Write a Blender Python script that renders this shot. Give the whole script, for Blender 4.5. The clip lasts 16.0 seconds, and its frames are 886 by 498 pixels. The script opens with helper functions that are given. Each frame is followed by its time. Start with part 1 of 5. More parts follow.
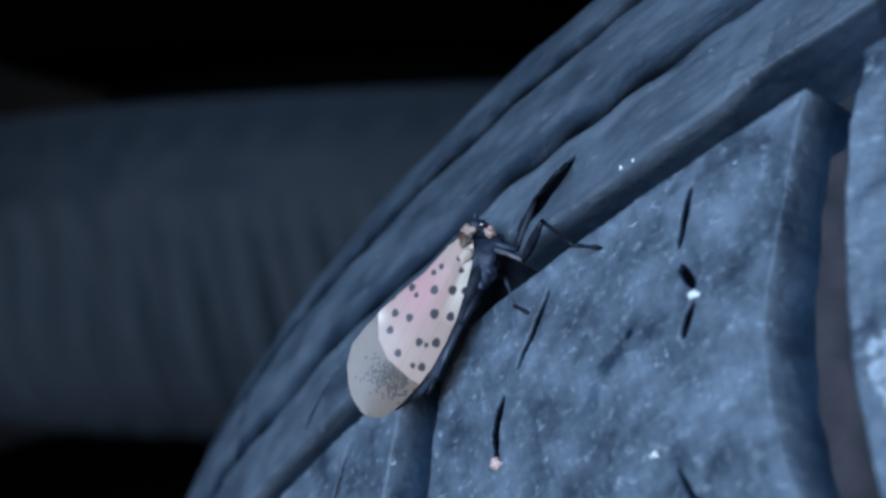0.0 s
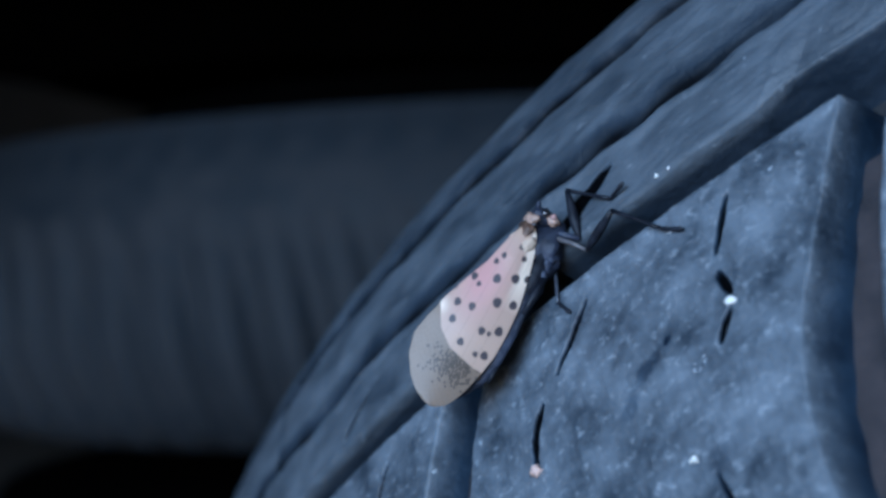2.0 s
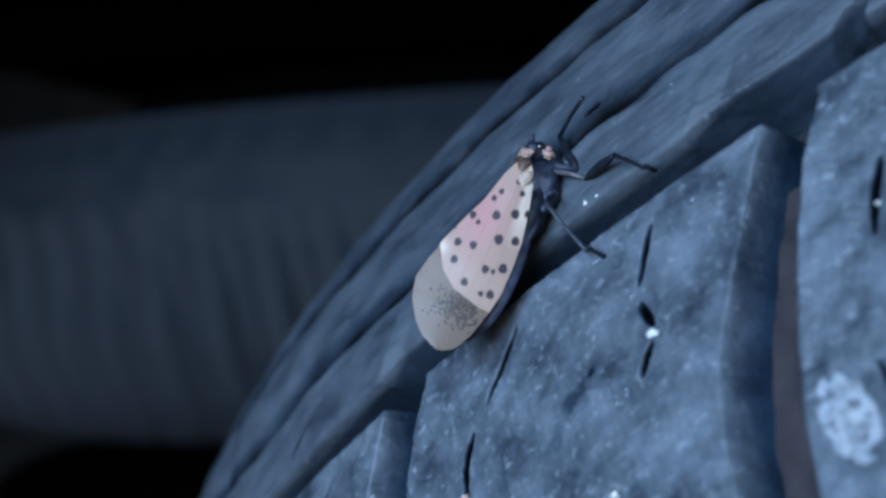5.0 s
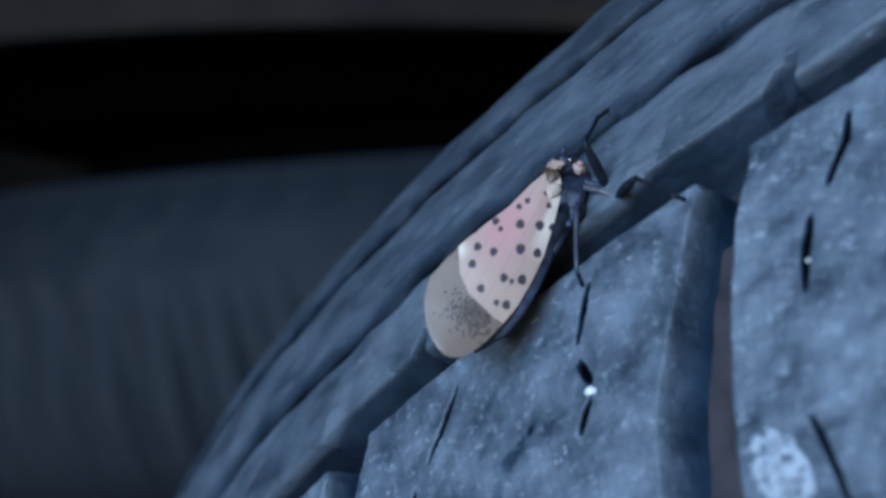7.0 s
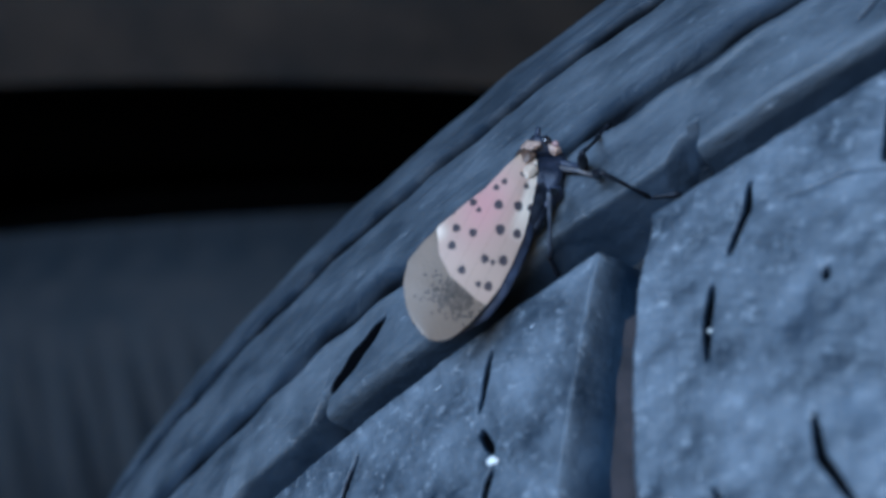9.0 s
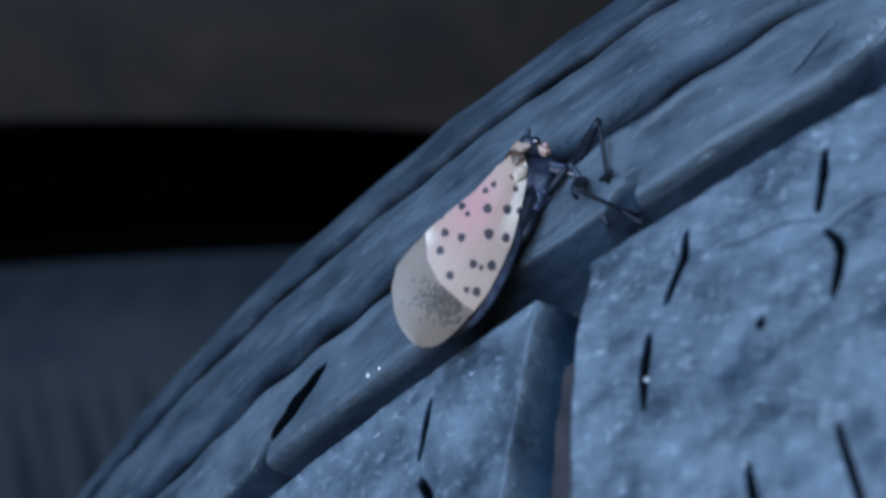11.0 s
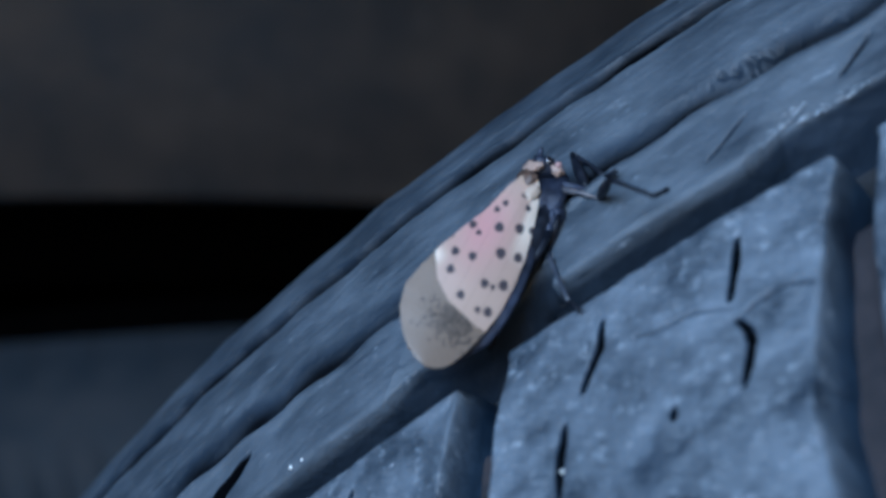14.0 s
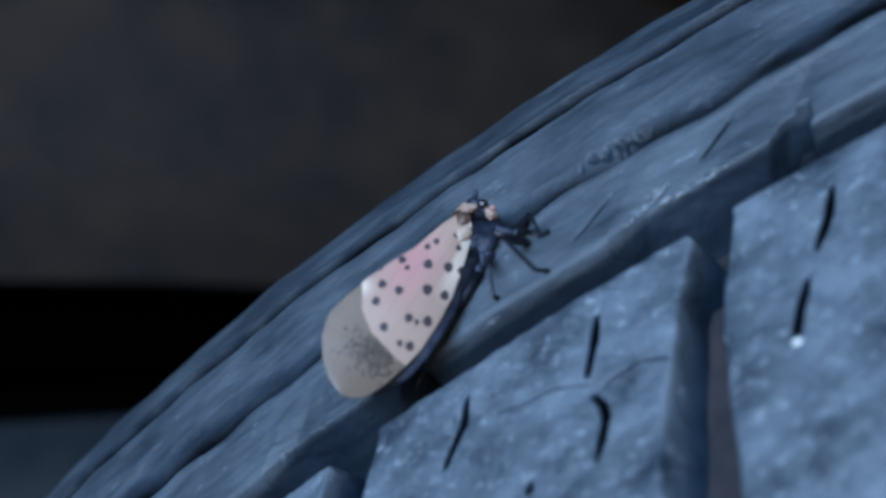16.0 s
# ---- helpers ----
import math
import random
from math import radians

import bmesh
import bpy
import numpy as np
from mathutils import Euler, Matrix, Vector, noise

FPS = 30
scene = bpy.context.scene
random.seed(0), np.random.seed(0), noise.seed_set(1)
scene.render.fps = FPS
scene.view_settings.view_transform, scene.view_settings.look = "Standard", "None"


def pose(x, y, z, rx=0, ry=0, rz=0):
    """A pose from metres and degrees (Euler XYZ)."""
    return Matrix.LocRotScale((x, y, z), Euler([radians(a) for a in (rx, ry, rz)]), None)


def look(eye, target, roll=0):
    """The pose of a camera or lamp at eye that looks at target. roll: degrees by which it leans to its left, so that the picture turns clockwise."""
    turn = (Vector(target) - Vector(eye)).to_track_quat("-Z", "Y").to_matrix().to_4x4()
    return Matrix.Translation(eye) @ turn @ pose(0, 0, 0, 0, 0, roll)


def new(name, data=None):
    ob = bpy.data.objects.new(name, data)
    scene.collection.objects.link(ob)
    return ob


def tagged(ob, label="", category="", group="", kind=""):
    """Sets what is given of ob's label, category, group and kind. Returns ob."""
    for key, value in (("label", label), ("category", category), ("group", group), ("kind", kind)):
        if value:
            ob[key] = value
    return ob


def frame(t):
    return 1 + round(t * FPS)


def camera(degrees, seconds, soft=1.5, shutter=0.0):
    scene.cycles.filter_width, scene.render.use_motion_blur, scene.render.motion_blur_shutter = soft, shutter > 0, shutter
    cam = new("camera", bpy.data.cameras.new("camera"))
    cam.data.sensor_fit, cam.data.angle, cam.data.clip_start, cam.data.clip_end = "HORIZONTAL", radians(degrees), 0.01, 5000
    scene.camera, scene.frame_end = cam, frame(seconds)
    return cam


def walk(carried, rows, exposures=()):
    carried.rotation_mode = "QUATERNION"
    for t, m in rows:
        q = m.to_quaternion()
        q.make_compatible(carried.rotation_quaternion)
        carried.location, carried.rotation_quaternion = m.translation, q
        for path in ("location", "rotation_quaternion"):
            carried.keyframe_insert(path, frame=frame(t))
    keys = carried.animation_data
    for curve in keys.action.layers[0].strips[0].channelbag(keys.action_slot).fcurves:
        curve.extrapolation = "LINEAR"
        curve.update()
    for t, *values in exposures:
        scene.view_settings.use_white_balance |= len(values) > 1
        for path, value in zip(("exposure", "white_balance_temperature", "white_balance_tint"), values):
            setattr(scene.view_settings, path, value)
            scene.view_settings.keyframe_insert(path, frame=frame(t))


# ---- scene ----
cam = camera(34, 16.0, soft=2.9)
cam.data.dof.use_dof, cam.data.dof.focus_distance, cam.data.dof.aperture_fstop = True, 0.131, 24.0

CAMERA_ROWS = [
    (0, pose(0.00096, 0.00018, 0.33566, 88.61, -0.95, 0.84)),
    (0.5, pose(0.00195, 0.00067, 0.33461, 88.48, -0.47, 0.60)),
    (1, pose(0.00153, -0.00018, 0.33480, 88.60, -0.38, 1.35)),
    (1.5, pose(0.00080, -0.00079, 0.33510, 88.69, -0.36, 1.45)),
    (2, pose(0.00068, -0.00129, 0.33552, 89.06, -0.19, 2.19)),
    (2.5, pose(0.00197, -0.00128, 0.33630, 89.05, -0.23, 2.12)),
    (3, pose(0.00197, -0.00116, 0.33679, 88.34, -0.09, 2.27)),
    (3.2, pose(0.00236, -0.00068, 0.33663, 88.16, -0.17, 2.41)),
    (5.3, pose(0.00769, -0.00008, 0.33990, 88.48, 0.48, 2.25)),
    (5.5, pose(0.00760, -0.00032, 0.33995, 89.01, 0.74, 1.64)),
    (6, pose(0.00778, -0.00030, 0.34037, 89.08, 0.66, 1.19)),
    (6.5, pose(0.00736, -0.00116, 0.33987, 90.22, 0.45, 0.47)),
    (7, pose(0.00882, -0.00087, 0.33913, 90.95, 0.50, 0.62)),
    (7.5, pose(0.00915, -0.00010, 0.33906, 91.54, -0.24, -0.30)),
    (8, pose(0.00854, 0.00008, 0.33995, 91.08, 0.12, -1.26)),
    (8.5, pose(0.01042, 0.00096, 0.33980, 91.45, -0.13, -1.33)),
    (9, pose(0.00938, 0.00056, 0.33996, 93.18, 0.14, -3.00)),
    (9.5, pose(0.00899, 0.00082, 0.33891, 93.90, -0.03, -3.78)),
    (10, pose(0.00906, 0.00069, 0.33883, 94.81, -0.42, -5.19)),
    (10.2, pose(0.00918, -0.00015, 0.33948, 94.60, -0.11, -4.96)),
    (12.3, pose(0.01234, 0.00116, 0.34103, 96.39, 0.11, -4.83)),
    (12.5, pose(0.01202, 0.00015, 0.34040, 97.24, 0.05, -5.25)),
    (13, pose(0.01436, 0.00037, 0.34041, 96.92, 0.62, -5.05)),
    (13.5, pose(0.01618, 0.00026, 0.34132, 98.04, 0.18, -5.56)),
    (14, pose(0.01481, 0.00024, 0.34221, 97.50, 0.66, -5.90)),
    (14.5, pose(0.01848, 0.00012, 0.34172, 98.95, 0.24, -5.71)),
    (15, pose(0.02078, 0.00023, 0.34211, 99.59, 0.14, -6.60)),
    (15.5, pose(0.02224, -0.00097, 0.34193, 100.01, 0.45, -6.85)),
    (16, pose(0.02194, -0.00223, 0.34093, 101.01, 0.44, -7.37)),
]
walk(cam, CAMERA_ROWS, exposures=[(0, 0.0), (16.0, 0.0)])

TYRE_POSE = pose(0.21680, 0.29263, 0.24968, 67.701, -33.140, -42.212)

FLY_ROWS = [
    (0, pose(0.00421, 0.13819, 0.33221, 25.60, -60.16, 6.50)),
    (0.5, pose(0.00489, 0.13759, 0.33286, 26.36, -59.71, 5.70)),
    (1, pose(0.00524, 0.13695, 0.33306, 24.26, -60.47, 8.27)),
    (1.5, pose(0.00455, 0.13768, 0.33282, 24.01, -60.91, 8.38)),
    (2, pose(0.00654, 0.13619, 0.33416, 27.57, -59.02, 4.93)),
    (2.5, pose(0.00633, 0.13611, 0.33408, 25.34, -60.24, 7.55)),
    (3, pose(0.00857, 0.13501, 0.33656, 23.23, -60.22, 9.51)),
    (3.2, pose(0.00936, 0.13483, 0.33752, 22.75, -61.23, 9.63)),
    (5.3, pose(0.01365, 0.13304, 0.34326, 16.51, -62.67, 17.15)),
    (5.5, pose(0.01479, 0.13096, 0.34371, 14.47, -62.24, 19.16)),
    (6, pose(0.01782, 0.12881, 0.34478, 21.18, -56.94, 12.65)),
    (6.5, pose(0.01850, 0.12797, 0.34550, 17.97, -57.03, 16.63)),
    (7, pose(0.01988, 0.12711, 0.34611, 19.25, -55.85, 15.55)),
    (7.5, pose(0.02029, 0.12722, 0.34737, 16.30, -58.41, 18.12)),
    (8, pose(0.02093, 0.12679, 0.34865, 10.35, -59.45, 24.45)),
    (8.5, pose(0.02368, 0.12549, 0.35027, 16.16, -56.46, 18.87)),
    (9, pose(0.02586, 0.12468, 0.35326, 17.26, -57.39, 18.26)),
    (9.5, pose(0.02718, 0.12408, 0.35484, 20.51, -58.03, 14.99)),
    (10, pose(0.02748, 0.12407, 0.35501, 22.06, -58.25, 13.04)),
    (10.2, pose(0.02788, 0.12412, 0.35536, 24.78, -58.29, 9.39)),
    (12.3, pose(0.03283, 0.12086, 0.36006, 25.45, -60.88, 8.88)),
    (12.5, pose(0.03308, 0.12110, 0.36040, 25.11, -61.42, 9.20)),
    (13, pose(0.03449, 0.12004, 0.36104, 25.07, -60.79, 9.87)),
    (13.5, pose(0.03618, 0.11891, 0.36112, 25.84, -57.77, 9.10)),
    (14, pose(0.03708, 0.11823, 0.36223, 25.23, -57.40, 9.45)),
    (14.5, pose(0.03816, 0.11776, 0.36313, 25.54, -58.26, 9.59)),
    (15, pose(0.03921, 0.11712, 0.36322, 26.37, -56.95, 9.27)),
    (15.5, pose(0.04075, 0.11630, 0.36419, 26.88, -54.92, 8.76)),
    (16, pose(0.04162, 0.11593, 0.36485, 26.24, -54.03, 8.55)),
]

# ---------------------------------------------------------------- light
world = bpy.data.worlds.new("dusk_sky")
scene.world = world
world.use_nodes = True
wn = world.node_tree.nodes
sky = wn.new("ShaderNodeTexSky")
sky.sky_type, sky.sun_disc = "NISHITA", False
sky.sun_elevation, sky.sun_rotation = radians(12), radians(200)
world.node_tree.links.new(sky.outputs[0], wn["Background"].inputs["Color"])
wn["Background"].inputs["Strength"].default_value = 0.05

# area lamp added in front of the tyre; its source is unseen
front_light = bpy.data.lights.new("added_front_light", "AREA")
front_light.shape, front_light.size, front_light.size_y = "RECTANGLE", 0.56, 0.42
front_light.energy, front_light.color = 13.2, (0.380, 0.622, 0.975)
new("added_front_light", front_light).matrix_basis = look((-0.35, -0.51, 0.55), (0.03, 0.13, 0.36))


# ---------------------------------------------------------------- materials
def ramp(nodes, points):
    r = nodes.new("ShaderNodeValToRGB")
    while len(r.color_ramp.elements) < len(points):
        r.color_ramp.elements.new(0.5)
    for e, (p, c) in zip(r.color_ramp.elements, points):
        e.position, e.color = p, (*c, 1)
    return r


def material(name, dark, light, scale, rough=(0.5, 0.8), bump=0.3, bump_scale=900.0, distance=0.0003, metal=0.0,
             dust=None, dust_amount=0.55, spec=0.5, flecks=False, darker_tone=None):
    """A mottled surface: two colours by broad noise, fine grain, an optional film of dust, and fine relief. Scales per metre."""
    m = bpy.data.materials.new(name)
    m.use_nodes = True
    n, l = m.node_tree.nodes, m.node_tree.links
    b = n["Principled BSDF"]
    if darker_tone:
        co = n.new("ShaderNodeAttribute")
        co.attribute_name = "sheet"
        place = co.outputs["Vector"]
    else:
        co = n.new("ShaderNodeTexCoord")
        place = co.outputs["Object"]
    grain = n.new("ShaderNodeTexCoord")
    broad, fine = n.new("ShaderNodeTexNoise"), n.new("ShaderNodeTexNoise")
    for t, s, d in ((broad, scale, 6), (fine, bump_scale, 4)):
        t.inputs["Scale"].default_value, t.inputs["Detail"].default_value, t.inputs["Roughness"].default_value = s, d, 0.62
        l.new(place if t is broad else grain.outputs["Object"], t.inputs["Vector"])
    r = ramp(n, [(0.32, dark), (0.68, light)])
    l.new(broad.outputs["Fac"], r.inputs["Fac"])
    colour = r.outputs["Color"]
    if dust:
        film = n.new("ShaderNodeTexNoise")
        film.inputs["Scale"].default_value, film.inputs["Detail"].default_value, film.inputs["Roughness"].default_value = scale * 4.3, 9, 0.72
        l.new(place, film.inputs["Vector"])
        amount = n.new("ShaderNodeMapRange")
        amount.inputs["From Min"].default_value, amount.inputs["From Max"].default_value = dust_amount, dust_amount + 0.22
        amount.inputs["To Max"].default_value = 0.75
        l.new(film.outputs["Fac"], amount.inputs["Value"])
        mix = n.new("ShaderNodeMix")
        mix.data_type = "RGBA"
        l.new(amount.outputs["Result"], mix.inputs["Factor"])
        l.new(colour, mix.inputs["A"])
        mix.inputs["B"].default_value = (*dust, 1)
        colour = mix.outputs["Result"]
    if flecks:
        cell, pick, near, both = n.new("ShaderNodeTexVoronoi"), n.new("ShaderNodeMath"), n.new("ShaderNodeMath"), n.new("ShaderNodeMath")
        cell.inputs["Scale"].default_value = 620
        warp, push = n.new("ShaderNodeTexNoise"), n.new("ShaderNodeVectorMath")
        warp.inputs["Scale"].default_value, warp.inputs["Detail"].default_value = 2600, 2
        push.operation, push.inputs["Scale"].default_value = "SCALE", 0.0009
        l.new(place, warp.inputs["Vector"])
        l.new(warp.outputs["Color"], push.inputs[0])
        moved = n.new("ShaderNodeVectorMath")
        l.new(place, moved.inputs[0])
        l.new(push.outputs[0], moved.inputs[1])
        l.new(moved.outputs[0], cell.inputs["Vector"])
        near.operation, near.inputs[1].default_value = "LESS_THAN", 0.10
        l.new(cell.outputs["Distance"], near.inputs[0])
        pick.operation, pick.inputs[1].default_value = "GREATER_THAN", 0.90
        l.new(cell.outputs["Color"], pick.inputs[0])
        both.operation = "MULTIPLY"
        l.new(near.outputs[0], both.inputs[0])
        l.new(pick.outputs[0], both.inputs[1])
        fleck = n.new("ShaderNodeMix")
        fleck.data_type = "RGBA"
        l.new(both.outputs[0], fleck.inputs["Factor"])
        l.new(colour, fleck.inputs["A"])
        fleck.inputs["B"].default_value = (0.36, 0.40, 0.44, 1)
        colour = fleck.outputs["Result"]
    if darker_tone:
        # dust and scuffs on the running surface; groove walls and cuts carry painted shade
        at, deep = n.new("ShaderNodeAttribute"), ramp(n, [(0.35, darker_tone[0]), (0.65, darker_tone[1])])
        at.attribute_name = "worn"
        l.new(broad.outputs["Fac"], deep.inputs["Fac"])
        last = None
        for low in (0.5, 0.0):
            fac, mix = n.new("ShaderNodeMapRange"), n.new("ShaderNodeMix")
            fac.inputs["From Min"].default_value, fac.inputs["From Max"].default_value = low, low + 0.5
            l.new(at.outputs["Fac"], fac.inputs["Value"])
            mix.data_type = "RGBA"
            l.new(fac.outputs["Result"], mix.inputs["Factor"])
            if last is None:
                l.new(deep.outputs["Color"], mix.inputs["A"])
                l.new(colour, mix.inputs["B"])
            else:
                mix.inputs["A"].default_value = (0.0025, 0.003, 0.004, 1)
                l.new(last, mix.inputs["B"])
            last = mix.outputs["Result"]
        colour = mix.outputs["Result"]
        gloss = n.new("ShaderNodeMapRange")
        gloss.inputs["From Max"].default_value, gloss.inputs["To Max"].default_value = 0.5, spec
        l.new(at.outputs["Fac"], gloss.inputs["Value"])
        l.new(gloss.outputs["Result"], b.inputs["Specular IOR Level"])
    l.new(colour, b.inputs["Base Color"])
    rr = n.new("ShaderNodeMapRange")
    rr.inputs["From Min"].default_value, rr.inputs["From Max"].default_value = 0.3, 0.7
    rr.inputs["To Min"].default_value, rr.inputs["To Max"].default_value = rough
    l.new(broad.outputs["Fac"], rr.inputs["Value"])
    l.new(rr.outputs["Result"], b.inputs["Roughness"])
    b.inputs["Metallic"].default_value, b.inputs["Specular IOR Level"].default_value = metal, spec
    bp = n.new("ShaderNodeBump")
    bp.inputs["Strength"].default_value, bp.inputs["Distance"].default_value = bump, distance
    l.new(fine.outputs["Fac"], bp.inputs["Height"])
    if darker_tone:
        pit, low = n.new("ShaderNodeTexNoise"), n.new("ShaderNodeBump")
        pit.inputs["Scale"].default_value, pit.inputs["Detail"].default_value = 620, 3
        low.inputs["Strength"].default_value, low.inputs["Distance"].default_value = 0.36, 0.00055
        l.new(grain.outputs["Object"], pit.inputs["Vector"])
        l.new(pit.outputs["Fac"], low.inputs["Height"])
        l.new(low.outputs["Normal"], bp.inputs["Normal"])
    l.new(bp.outputs["Normal"], b.inputs["Normal"])
    return m


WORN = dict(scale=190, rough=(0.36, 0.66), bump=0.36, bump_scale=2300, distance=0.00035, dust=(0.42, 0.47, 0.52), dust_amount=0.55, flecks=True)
# the last colour pair of each rubber holds the shade of its groove walls
RUBBER = material("worn_rubber", (0.024, 0.035, 0.049), (0.138, 0.168, 0.203), darker_tone=((0.004, 0.013, 0.027), (0.014, 0.037, 0.066)), **WORN)
SHOULDER_RUBBER = material("shoulder_rubber", (0.034, 0.046, 0.060), (0.109, 0.132, 0.158), darker_tone=((0.006, 0.014, 0.025), (0.017, 0.031, 0.050)), **{**WORN, "rough": (0.48, 0.72), "bump": 0.27, "dust_amount": 0.60})
SIDE = material("sidewall_rubber", (0.030, 0.046, 0.064), (0.078, 0.098, 0.122), 120, (0.5, 0.75), 0.5, 900, 0.0004)
# groove floor rubber toned near-black, holding the shade of the deep grooves
GROOVE = material("groove_rubber_shaded", (0.004, 0.005, 0.007), (0.016, 0.016, 0.019), 160, (0.6, 0.9), 0.5, 1200, 0.0003)
# brown dirt, its colour also lowered for the shade in the cross grooves
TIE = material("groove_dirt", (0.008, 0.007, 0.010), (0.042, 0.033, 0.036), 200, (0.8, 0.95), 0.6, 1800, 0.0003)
PALE_DUST = material("pale_dried_mud", (0.26, 0.30, 0.35), (0.52, 0.56, 0.60), 700, (0.5, 0.8), 0.5, 3000, 0.0002)
# near-black puts the shade of the gaps between stacked tyres into the sidewalls
BLACK = material("shade_black_sidewall", (0.0006, 0.0006, 0.0007), (0.0013, 0.0013, 0.0014), 30, (0.85, 0.95), 0.3, 300, 0.0005, spec=0.02)
OLD_RUBBER = material("old_rubber", (0.0090, 0.0185, 0.0285), (0.0325, 0.0390, 0.0475), 36, (0.6, 0.85), 0.4, 300, 0.001, spec=0.3)
DUSTY_RUBBER = material("dusty_rubber", (0.003, 0.0034, 0.0046), (0.033, 0.025, 0.020), 26, (0.8, 0.95), 0.5, 160, 0.003, dust=(0.058, 0.049, 0.043), dust_amount=0.57)
CONCRETE = material("concrete", (0.10, 0.10, 0.10), (0.19, 0.185, 0.175), 6, (0.8, 0.95), 0.4, 200, 0.002)
BOARD = material("dark_board", (0.004, 0.004, 0.0045), (0.009, 0.0085, 0.0085), 8, (0.7, 0.9), 0.4, 120, 0.002)
CHITIN = material("dark_chitin", (0.003, 0.004, 0.007), (0.016, 0.019, 0.028), 900, (0.3, 0.55), 0.4, 4000, 0.0001, spec=0.2)
PALE = material("pale_chitin", (0.20, 0.11, 0.08), (0.55, 0.38, 0.31), 900, (0.4, 0.6), 0.3, 4000, 0.0001)
TAN = material("tan_chitin", (0.04, 0.022, 0.017), (0.15, 0.085, 0.06), 900, (0.4, 0.6), 0.3, 4000, 0.0001)
RED = material("orange_chitin", (0.28, 0.13, 0.12), (0.42, 0.24, 0.22), 1500, (0.3, 0.5), 0.1, 4000, 0.00005)
EYE = material("eye", (0.008, 0.008, 0.012), (0.03, 0.026, 0.03), 1500, (0.03, 0.08), 0.03, 4000, 0.00002, spec=1.0)
WAX = material("waxy_dark_chitin", (0.004, 0.006, 0.013), (0.036, 0.047, 0.080), 420, (0.4, 0.6), 0.6, 2600, 0.0002, spec=0.4)
LEG_WAX = material("waxy_leg_chitin", (0.020, 0.026, 0.040), (0.070, 0.078, 0.10), 800, (0.3, 0.5), 0.3, 4000, 0.0001, spec=0.5)
PALE_LEG = material("pale_leg_chitin", (0.045, 0.046, 0.06), (0.13, 0.12, 0.125), 800, (0.3, 0.5), 0.3, 4000, 0.0001)
CREAM = material("cream_chitin", (0.38, 0.28, 0.21), (0.62, 0.47, 0.37), 900, (0.4, 0.6), 0.3, 4000, 0.0001)
GRIT = material("white_grit", (0.62, 0.62, 0.60), (0.85, 0.85, 0.83), 700, (0.3, 0.6), 0.5, 2500, 0.0002)
PINK_GRIT = material("pink_grit", (0.50, 0.32, 0.27), (0.68, 0.48, 0.42), 700, (0.4, 0.7), 0.5, 2500, 0.0002)


def wing_material():
    m = bpy.data.materials.new("wing_membrane")
    m.use_nodes = True
    n, l = m.node_tree.nodes, m.node_tree.links
    b = n["Principled BSDF"]
    at = n.new("ShaderNodeAttribute")
    at.attribute_name = "pattern"
    l.new(at.outputs["Color"], b.inputs["Base Color"])
    b.inputs["Roughness"].default_value = 0.5
    b.inputs["Sheen Weight"].default_value = 0.15
    co, tx, bp = n.new("ShaderNodeTexCoord"), n.new("ShaderNodeTexNoise"), n.new("ShaderNodeBump")
    tx.inputs["Scale"].default_value, tx.inputs["Detail"].default_value = 3500, 3
    bp.inputs["Strength"].default_value, bp.inputs["Distance"].default_value = 0.25, 0.0001
    l.new(co.outputs["Object"], tx.inputs["Vector"])
    l.new(tx.outputs["Fac"], bp.inputs["Height"])
    l.new(bp.outputs["Normal"], b.inputs["Normal"])
    return m


WING = wing_material()


# ---------------------------------------------------------------- helpers
def link_mesh(name, me, mat, parent=None, label="", smooth=True):
    ob = new(name, me)
    me.materials.append(mat)
    if smooth:
        me.polygons.foreach_set("use_smooth", [True] * len(me.polygons))
    ob.parent = parent
    if label:
        tagged(ob, label)
    return ob


def part(name, bm, mat, parent=None, label="", smooth=True):
    me = bpy.data.meshes.new(name)
    bm.to_mesh(me)
    bm.free()
    return link_mesh(name, me, mat, parent, label, smooth)


def grid_mesh(name, P, closed_u=False):
    """A mesh from an array of places [i, j, 3]."""
    a, b = P.shape[:2]
    idx = np.arange(a * b).reshape(a, b)
    if closed_u:
        idx = np.vstack([idx, idx[:1]])
    f = np.stack([idx[:-1, :-1], idx[1:, :-1], idx[1:, 1:], idx[:-1, 1:]], -1).reshape(-1, 4)
    me = bpy.data.meshes.new(name)
    me.from_pydata(P.reshape(-1, 3).tolist(), [], f.tolist())
    me.update()
    return me


def mark_wear_and_shade(ob, depth, limit, cut, fade=0.0006):
    """Marks the worn running surface (1), and the painted shade of groove walls (0.5) and cuts (0)."""
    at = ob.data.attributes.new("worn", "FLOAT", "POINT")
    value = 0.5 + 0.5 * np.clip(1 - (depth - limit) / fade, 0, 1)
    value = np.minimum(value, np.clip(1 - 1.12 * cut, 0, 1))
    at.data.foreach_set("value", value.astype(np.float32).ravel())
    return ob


def box(name, size, centre, mat, parent=None, bevel=0.0, label=""):
    bm = bmesh.new()
    bmesh.ops.create_cube(bm, size=1, matrix=Matrix.Translation(centre) @ Matrix.Diagonal((*size, 1)))
    if bevel:
        bmesh.ops.bevel(bm, geom=bm.edges[:], offset=bevel, segments=2, affect="EDGES")
    return part(name, bm, mat, parent, label, smooth=False)


